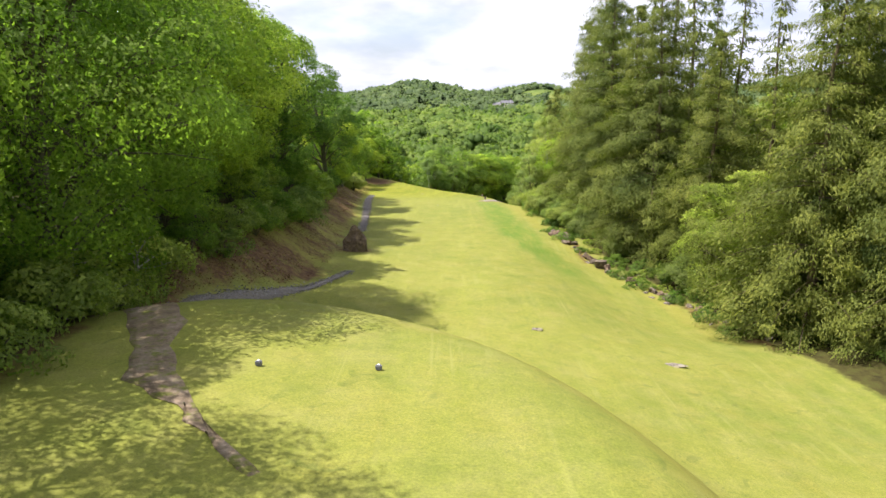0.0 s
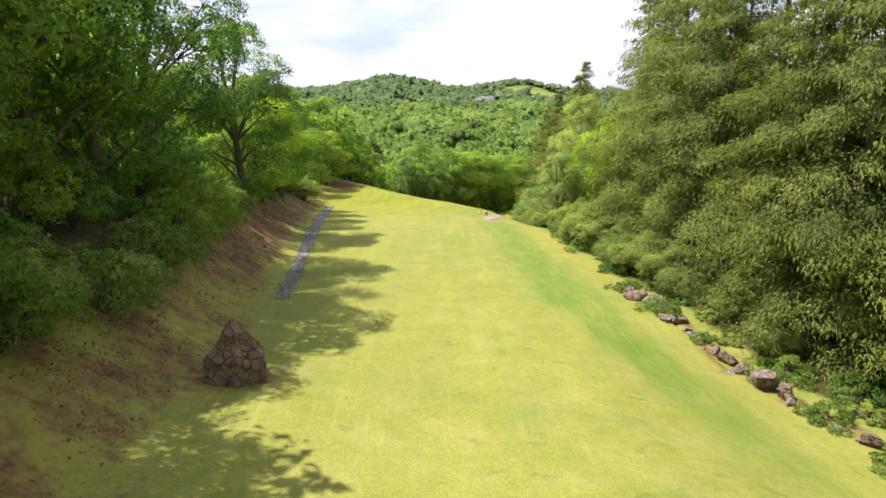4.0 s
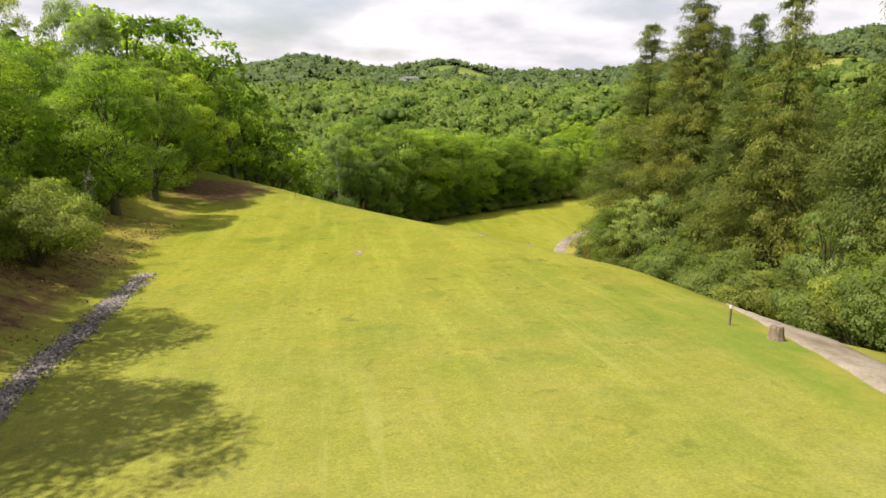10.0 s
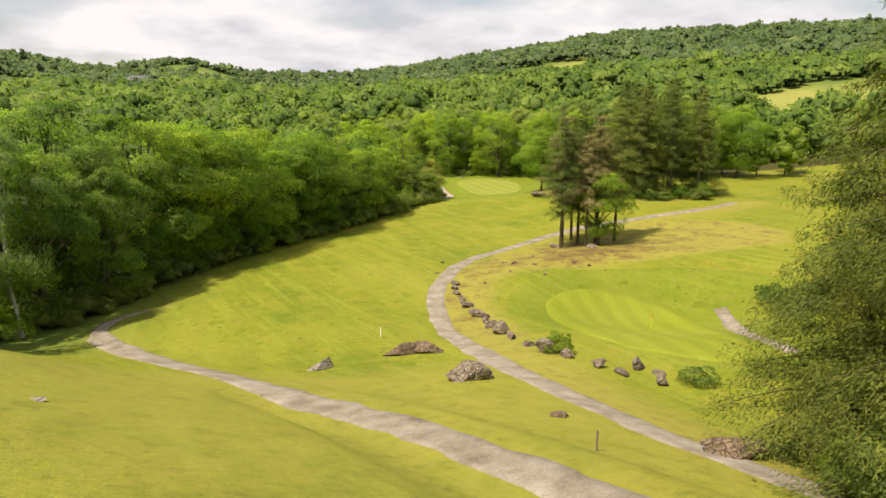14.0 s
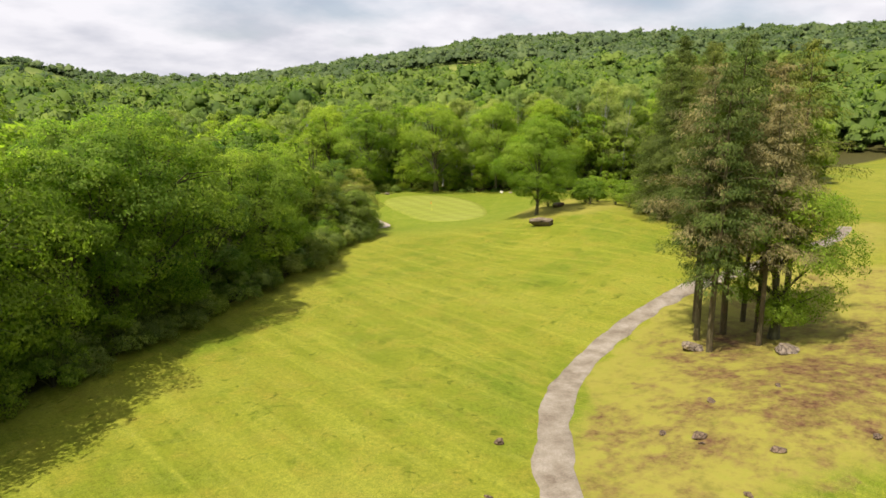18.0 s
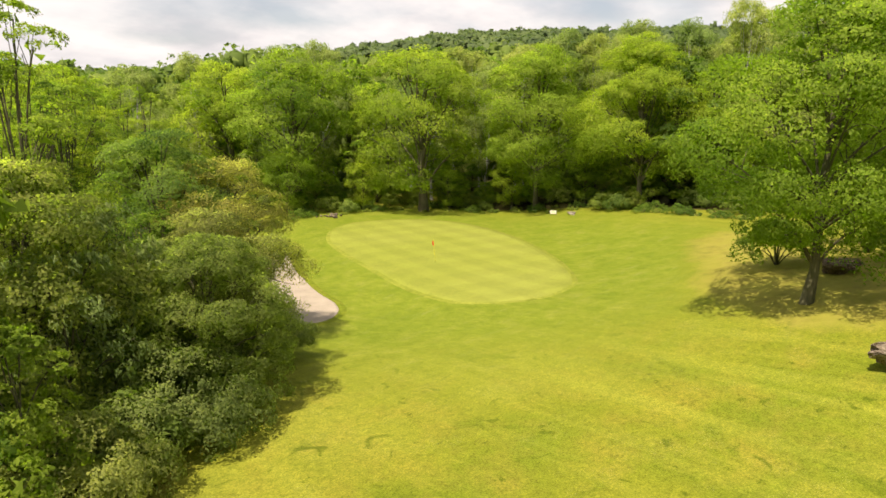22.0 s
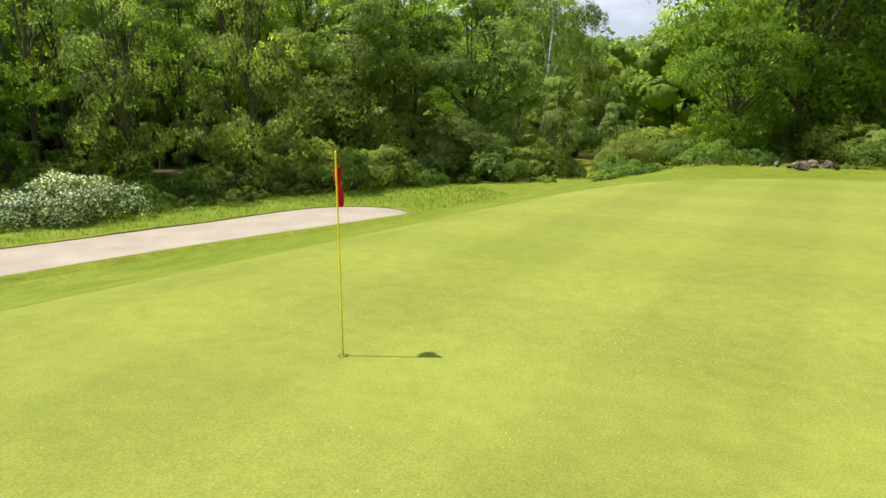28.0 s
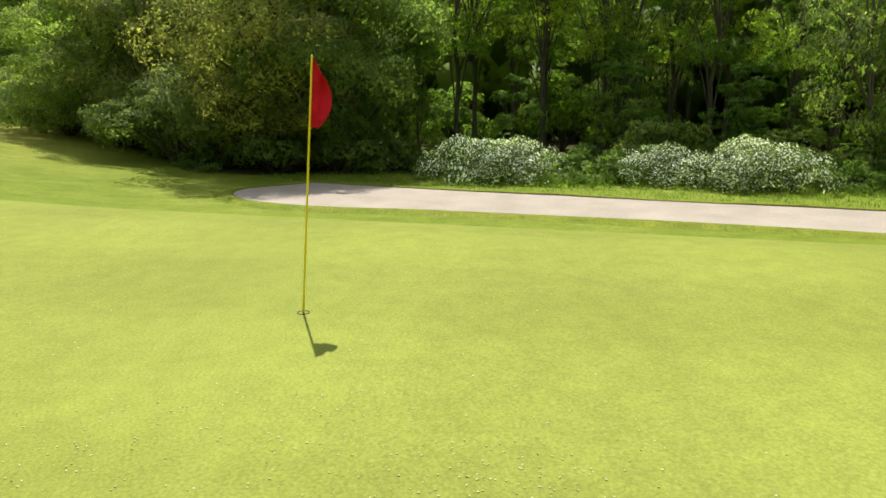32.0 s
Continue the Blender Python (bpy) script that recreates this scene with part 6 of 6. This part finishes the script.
for i in range(12):
    x, y = 131 + rng_r.gauss(0, 1.0), 385.6 + rng_r.gauss(0, 0.6)
    s = rng_r.uniform(0.3, 0.65)
    rock("rubble_stone", x, y, (s, s * 0.8, s * 0.7), "rock", "grey-brown stone of a rubble heap behind the green", 270 + i, rng_r.uniform(0, 360), sink=0.1, group="rubble heap")
rock("flat_rock", 150.6, 359.6, (2.6, 0.7, 0.35), "pale_rock", "long pale stone at the back of the green", 31, 60)
rock("rock", 83.5, 265.8, (2.0, 1.4, 1.1), "rock", "grey rock under the pines", 32, 20)
rock("rock", 80.2, 272.4, (1.6, 1.2, 0.9), "rock", "grey rock under the pines", 33, 80)


# ---- golf furniture ----
def lathe(profile, sides=12):
    """A round part out of (radius, height) pairs."""
    bm = bmesh.new()
    rings = [[bm.verts.new((r * math.cos(a), r * math.sin(a), z)) for a in np.linspace(0, 2 * math.pi, sides, endpoint=False)] for r, z in profile]
    for r1, r2 in zip(rings, rings[1:]):
        for i in range(sides):
            bm.faces.new((r1[i], r1[(i + 1) % sides], r2[(i + 1) % sides], r2[i]))
    bm.faces.new(rings[-1])
    bm.faces.new(rings[0][::-1])
    return bm


def flag_cloth(length, fly, seed):
    """A flag hanging limp in folds from the top of its stick."""
    rows, cols = 14, 9
    V = []
    for i in range(rows):
        u = i / (rows - 1)
        for j in range(cols):
            v = j / (cols - 1)
            reach = fly * v * (0.35 + 0.65 * math.sin(math.pi * min(1, u * 0.85 + 0.12)) ** 0.8)
            fold = 0.035 * math.sin(v * 9 + u * 3 + seed) * v
            V.append((reach * 0.9, fold + 0.03 * v * math.sin(u * 5), -length * (u * (1 - 0.30 * v) + 0.30 * v) + 0.0))
    V = np.array(V)
    i, j = np.meshgrid(np.arange(rows - 1), np.arange(cols - 1), indexing="ij")
    F = np.stack([i * cols + j, (i + 1) * cols + j, (i + 1) * cols + j + 1, i * cols + j + 1], -1).reshape(-1, 4)
    back = V.copy()
    back[:, 1] += 0.004
    return np.concatenate([V, back]), np.concatenate([F, F[:, ::-1] + len(V)])


def flagstick(x, y, base_lift, lean, turn, label):
    root = tagged(new("flagstick"), label=label, category="flagstick")
    root.location = (x, y, float(height(x, y)) + base_lift)
    up = Vector((lean[0], lean[1], 2.13)).to_track_quat("Z", "Y").to_matrix().to_4x4()
    pole = part("pole", lathe([(0.010, -0.08), (0.0095, 0.5), (0.009, 1.2), (0.008, 2.10), (0.005, 2.13)]), MAT["yellow"], root, "thin yellow pole", True)
    pole.matrix_basis = up
    V, F = flag_cloth(0.56, 0.19, 1.3)
    cloth = part("flag", mesh_np("flag", V, F, MAT["red"], smooth=True), None, root, "limp red cloth flag")
    cloth.matrix_basis = up @ Matrix.Translation((0, 0, 2.12)) @ pose(0, 0, 0, 0, 0, turn)
    part("cup", lathe([(0.054, -0.07), (0.054, 0.004), (0.045, 0.004), (0.045, -0.06)], 20), MAT["dark"], root, "dark hole cup")
    return root


flagstick(120.5, 354.62, 0.05, (-0.10, 0.16), 250, "thin yellow flagstick with a limp red flag in the hole")
flagstick(65.0, 235.0, 0.09, (0.0, 0.0), 200, "far flagstick with a red flag on the neighbouring green")


def tee_marker(x, y):
    root = tagged(new("tee_marker"), label="small grey tee marker block on the grass", category="tee marker", group="tee markers")
    root.location = (x, y, float(height(x, y)))
    bm = bmesh.new()
    bmesh.ops.create_cube(bm, size=1.0)
    bmesh.ops.scale(bm, vec=(0.20, 0.16, 0.17), verts=bm.verts)
    bmesh.ops.translate(bm, vec=(0, 0, 0.10), verts=bm.verts)
    bmesh.ops.bevel(bm, geom=bm.edges[:], offset=0.03, segments=2, affect="EDGES")
    part("block", bm, MAT["slate"], root)
    part("spike", lathe([(0.012, -0.1), (0.012, 0.04)], 6), MAT["dark"], root)
    part("cap", lathe([(0.04, 0.17), (0.04, 0.19), (0.025, 0.205)], 10), MAT["white"], root, "pale cap")
    return root


tee_marker(-4.75, 19.87)
tee_marker(-1.11, 20.28)


def post(name, x, y, h, r, mat, label, band=None):
    root = tagged(new(name), label=label, category="post")
    root.location = (x, y, float(height(x, y)))
    part("stake", lathe([(r, -0.2), (r, h * 0.92), (r * 0.6, h), (r * 0.1, h * 1.01)], 8), MAT[mat], root)
    if band:
        part("band", lathe([(r * 1.12, h * 0.72), (r * 1.15, h * 0.80), (r * 1.12, h * 0.88)], 8), MAT[band], root)
    return root


post("marker_post", -2.2, 189.1, 0.8, 0.035, "post_red", "rust-red marker post on the brow of the slope")
for px_, py_ in ((-9.5, 192.0), (10.6, 157.8)):
    post("marker_post", px_, py_, 0.8, 0.035, "post_red", "rust-red marker post at the edge of the fairway")
post("marker_post", 20.1, 198.3, 1.0, 0.05, "wood", "thin dark marker post beside the road")
post("marker_post", 28.5, 238.4, 1.1, 0.05, "white", "white marker post on the valley fairway")
post("marker_post", 9.4, 140.2, 0.9, 0.05, "wood", "weathered wooden post beside the road", "white")


def stump(x, y):
    root = tagged(new("tree_stump"), label="short broken tree stump beside the road", category="stump")
    root.location = (x, y, float(height(x, y)))
    part("wood", lathe([(0.34, -0.1), (0.26, 0.15), (0.22, 0.45), (0.20, 0.5)], 10), MAT["wood"], root)
    part("cut_face", lathe([(0.185, 0.5), (0.18, 0.515)], 10), MAT["pale_rock"], root, "pale cut face")


stump(9.9, 138.2)


def sign_board(x, y, turn):
    root = tagged(new("sign"), label="small yellow-white sign board low in the grass", category="sign")
    root.matrix_basis = pose(x, y, float(height(x, y)), 0, 0, turn)
    bm = bmesh.new()
    bmesh.ops.create_cube(bm, size=1.0)
    bmesh.ops.scale(bm, vec=(0.8, 0.05, 0.42), verts=bm.verts)
    bmesh.ops.translate(bm, vec=(0, 0, 0.45), verts=bm.verts)
    part("board", bm, MAT["white"], root)
    for dx in (-0.3, 0.3):
        leg = part("leg", lathe([(0.03, -0.1), (0.03, 0.25)], 8), MAT["wood"], root)
        leg.location = (dx, 0, 0)
    bm = bmesh.new()
    bmesh.ops.create_cube(bm, size=1.0)
    bmesh.ops.scale(bm, vec=(0.6, 0.02, 0.08), verts=bm.verts)
    bmesh.ops.translate(bm, vec=(0, -0.035, 0.47), verts=bm.verts)
    part("bar", bm, MAT["yellow"], root, "yellow bar of writing")


sign_board(149.6, 361.8, -60)


# ---- dead wood ----
def dead_tree(x, y, h, seed, label):
    rng = np.random.default_rng(seed)
    root = tagged(new("dead_tree"), label=label, category="tree")
    root.location = (x, y, float(height(x, y)) - 0.1)
    spine = arc((0, 0, 0), (rng.normal(0, 0.6), rng.normal(0, 0.6), h), 0.0, 7) + np.concatenate([rng.normal(0, 0.12, (7, 2)), np.zeros((7, 1))], 1)
    part("trunk", mesh_np("trunk", *tube(spine, np.linspace(0.13, 0.02, 7), 6), MAT["dead_wood"], smooth=True), None, root)
    for b in range(9):
        st = spine[rng.integers(1, 6)]
        tip = st + np.array([rng.normal(0, 1.0), rng.normal(0, 1.0), rng.uniform(0.2, 1.3)])
        mid = arc(st, tip, rng.uniform(-0.2, 0.3), 5)
        pieces = [tube(mid, np.linspace(0.05, 0.012, 5), 5)]
        for _ in range(3):
            q = mid[rng.integers(1, 4)]
            pieces.append(tube(arc(q, q + rng.normal(0, 0.45, 3) + np.array([0, 0, 0.2]), 0.05, 3), np.linspace(0.02, 0.006, 3), 4))
        part("branch", mesh_np("branch", *join(pieces), MAT["dead_wood"], smooth=True), None, root)


dead_tree(-22.0, 165.5, 4.2, 3, "bare bleached dead tree at the edge of the wood")
dead_tree(-13.6, 26.5, 3.0, 4, "bare fallen branches under the oaks")
dead_tree(-15.0, 33.0, 3.6, 6, "bare dead sapling under the oaks")
dead_tree(26.0, 137.0, 9.0, 7, "leaning bleached dead tree among the conifers")


# ---- far houses ----
def box(bm, x0, x1, y0, y1, z0, z1):
    r = bmesh.ops.create_cube(bm, size=1.0)
    for v in r["verts"]:
        v.co = ((x0 + x1) / 2 + v.co.x * (x1 - x0), (y0 + y1) / 2 + v.co.y * (y1 - y0), (z0 + z1) / 2 + v.co.z * (z1 - z0))


def house(x, y, w, d, h, turn, label, lift=0.0):
    root = tagged(new("house"), label=label, category="house", group="far houses")
    root.matrix_basis = pose(x, y, float(height(x, y)) + lift, 0, 0, turn)
    bm = bmesh.new()
    box(bm, -w / 2, w / 2, -d / 2, d / 2, -2, h)
    part("wall", bm, MAT["wall"], root)
    bm = bmesh.new()
    e, top = 0.5, h + d * 0.42
    vs = [bm.verts.new(v) for v in ((-w / 2 - e, -d / 2 - e, h - 0.2), (w / 2 + e, -d / 2 - e, h - 0.2), (w / 2 + e, d / 2 + e, h - 0.2), (-w / 2 - e, d / 2 + e, h - 0.2), (-w / 2 - e, 0, top), (w / 2 + e, 0, top))]
    for f in ((0, 1, 5, 4), (2, 3, 4, 5), (0, 4, 3), (1, 2, 5), (3, 2, 1, 0)):
        bm.faces.new([vs[i] for i in f])
    roof = part("roof", bm, MAT["slate"], root, "dark slate roof")
    bm = bmesh.new()
    box(bm, w * 0.3, w * 0.3 + 0.9, -0.5, 0.5, h, top + 1.0)
    part("chimney", bm, MAT["wall"], roof)
    for k in range(4):
        for z in ((1.0,) if h < 4 else (0.9, 3.5)):
            bm = bmesh.new()
            xx = -w / 2 + (k + 0.7) * w / 4.4
            box(bm, xx, xx + 1.1, -d / 2 - 0.06, -d / 2 + 0.1, z, z + 1.3)
            part("window", bm, MAT["glass"], root)


house(379, 1096, 22, 9, 5, 20, "white farmhouse with a dark roof on the far hill")
house(352, 1090, 16, 8, 4.5, -10, "white house with a dark roof on the far hill")
house(405, 1108, 14, 8, 4, 35, "small white house on the far hill")
house(98, 1010, 18, 9, 5, 10, "white house on the near side of the far hill")
house(84, 1012, 12, 8, 4, -20, "small outbuilding beside the far house")
house(560, 980, 18, 9, 5, 30, "pink-walled house on the wooded ridge")


# ---- turf lip of the bunker ----
def lip(outline, lift, label):
    O = smooth_line(list(outline) + [outline[0]], 0.35)[:-1]
    D = np.roll(O, -1, 0) - np.roll(O, 1, 0)
    D /= np.linalg.norm(D, axis=1)[:, None]
    S = np.stack([D[:, 1], -D[:, 0]], 1)
    if np.sum((O + S - O.mean(0)) ** 2) < np.sum((O - S - O.mean(0)) ** 2):
        S = -S
    rng = np.random.default_rng(3)
    wob = np.convolve(np.tile(rng.normal(0, 0.09, len(O)), 3), np.ones(7) / 7, 'same')[len(O):2 * len(O)]
    prof = ((-0.05, 0.0), (-0.07, 0.035), (0.03, 0.07), (0.25, 0.05), (0.6, -0.03))
    V = []
    for o, z in prof:
        p = O + S * (o + wob)[:, None]
        V.append(np.concatenate([p, (height(p[:, 0], p[:, 1]) + lift + z * (1 + wob * 4))[:, None]], 1))
    V = np.stack(V, 1)
    n, m = V.shape[:2]
    i, j = np.meshgrid(np.arange(n), np.arange(m - 1), indexing="ij")
    i2 = (i + 1) % n
    F = np.stack([i * m + j, i2 * m + j, i2 * m + j + 1, i * m + j + 1], -1).reshape(-1, 4)
    idx = (np.tile(np.arange(m - 1), n) < 1).astype(int)
    return tagged(new("bunker_lip", mesh_np("bunker_lip", V.reshape(-1, 3), F, [MAT["fairway"], MAT["earth"]], smooth=True, index=idx)), label=label, category="turf edge", kind="structure")


lip(BUNKER, 0.02, "raised turf lip with a bare earth edge round the bunker")


# ---- daisies on the putting green ----
def daisies(label, spots, seed):
    rng = np.random.default_rng(seed)
    P = np.concatenate([np.stack([rng.normal(x, sx, n), rng.normal(y, sy, n)], 1) for x, y, sx, sy, n in spots])
    P = np.concatenate([P, (height(P[:, 0], P[:, 1]) + 0.056)[:, None]], 1)
    V, F = cards(P, np.tile([0, 0, 3.0], (len(P), 1)), 0.0065, rng, 0.8, tri=False)
    tagged(new("daisies", mesh_np("daisies", V, F, MAT["petal"])), label=label, category="flowers", kind="stuff")


daisies("tiny pale daisies and dry tips scattered in the mown grass", ((123.2, 355.9, 0.35, 0.4, 170), (123.9, 356.4, 0.5, 0.4, 180), (122.6, 355.0, 0.5, 0.5, 110), (122.6, 353.8, 0.5, 0.4, 130), (122.0, 356.2, 1.6, 1.6, 320), (121.2, 352.0, 1.4, 1.2, 160)), 5)


# ---- loose gravel on the two gravel paths ----
def pebbles(label, line, half, n, seed):
    rng = np.random.default_rng(seed)
    L = smooth_line(line, 0.5)
    k = rng.integers(0, len(L) - 1, n)
    d = unit(L[k + 1] - L[k])
    side = np.stack([-d[:, 1], d[:, 0]], 1)
    p = L[k] + d * rng.uniform(0, 0.5, n)[:, None] + side * (rng.normal(0, half, n))[:, None]
    size = rng.uniform(0.025, 0.075, n)
    base = np.array([(1, 0, 0), (0, 1, 0), (-1, 0, 0), (0, -1, 0), (0, 0, 0.7), (0, 0, -0.7)], float)
    V = base[None] * size[:, None, None] * rng.uniform(0.6, 1.3, (n, 6, 1))
    V += np.concatenate([p, (height(p[:, 0], p[:, 1]) + 0.075)[:, None]], 1)[:, None]
    F = np.array([(0, 1, 4), (1, 2, 4), (2, 3, 4), (3, 0, 4), (1, 0, 5), (2, 1, 5), (3, 2, 5), (0, 3, 5)])
    F = (F[None] + (np.arange(n) * 6)[:, None, None]).reshape(-1, 3)
    tagged(new("gravel", mesh_np("gravel", V.reshape(-1, 3), F, MAT["pebble"])), label=label, category="gravel", kind="stuff")


pebbles("loose grey gravel strewn along the foot of the bank", GRAVEL, 0.30, 9000, 8)
pebbles("loose grey gravel on the path round the tee mound", BANK_PATH, 0.24, 4500, 9)


# ---- dead leaves and moss on the bank ----
def litter_cover(label, n, seed):
    rng = np.random.default_rng(seed)
    y = rng.uniform(20, 176, n)
    edge_x = np.where(y < 52, np.interp(y, [p[1] for p in BANK_PATH], [p[0] for p in BANK_PATH]), gravel_x(y)) - 0.9
    x = edge_x - rng.uniform(0, 1, n) ** 0.8 * np.where(y < 52, 3.0, 7.5)
    clump = np.array([noise.noise((a * 0.35, b * 0.35, 1.7)) for a, b in zip(x, y)])
    keep = clump > rng.uniform(-0.45, 0.35, n)
    P = np.stack([x, y, height(x, y) + 0.03], 1)[keep]
    V, F = cards(P, np.tile([0, 0, 1.1], (len(P), 1)), 0.075, rng, 0.55)
    tagged(new("leaf_litter", mesh_np("leaf_litter", V, F, MAT["dead_leaf"])), label=label, category="leaf litter", kind="stuff")


litter_cover("brown dead leaves and yellow moss strewn over the bank", 42000, 12)


# ---- longer grass between the bunker and the wood ----
def long_grass(label, outline, n, seed):
    rng = np.random.default_rng(seed)
    O = np.asarray(outline)
    x, y = rng.uniform(O[:, 0].min(), O[:, 0].max(), n), rng.uniform(O[:, 1].min(), O[:, 1].max(), n)
    keep = inside(outline, x, y) & ~inside(BUNKER, x, y) & ~inside(GREEN, x, y)
    x, y = x[keep], y[keep]
    P = np.stack([x, y, height(x, y) + 0.055], 1)
    side = rng.normal(0, 1, (len(P), 3)) * np.array([1, 1, 0.1])
    V, F = cards(P, side * 2, 0.075, rng, 0.16, np.tile([0, 0, 1.0], (len(P), 1)) + rng.normal(0, 0.25, (len(P), 3)))
    tagged(new("long_grass", mesh_np("long_grass", V, F, MAT["lime"])), label=label, category="grass", kind="stuff")


long_grass("tufts of lush longer grass behind the bunker", [(98.6, 349), (101.4, 351.4), (104.0, 356.8), (106.4, 362), (108.8, 367.4), (110.8, 371.8), (113.4, 373.6), (115.4, 372.4), (118, 378), (115, 382.5), (110, 380.4), (105.8, 374), (101.8, 366), (98.9, 358), (97.6, 352)], 36000, 21)
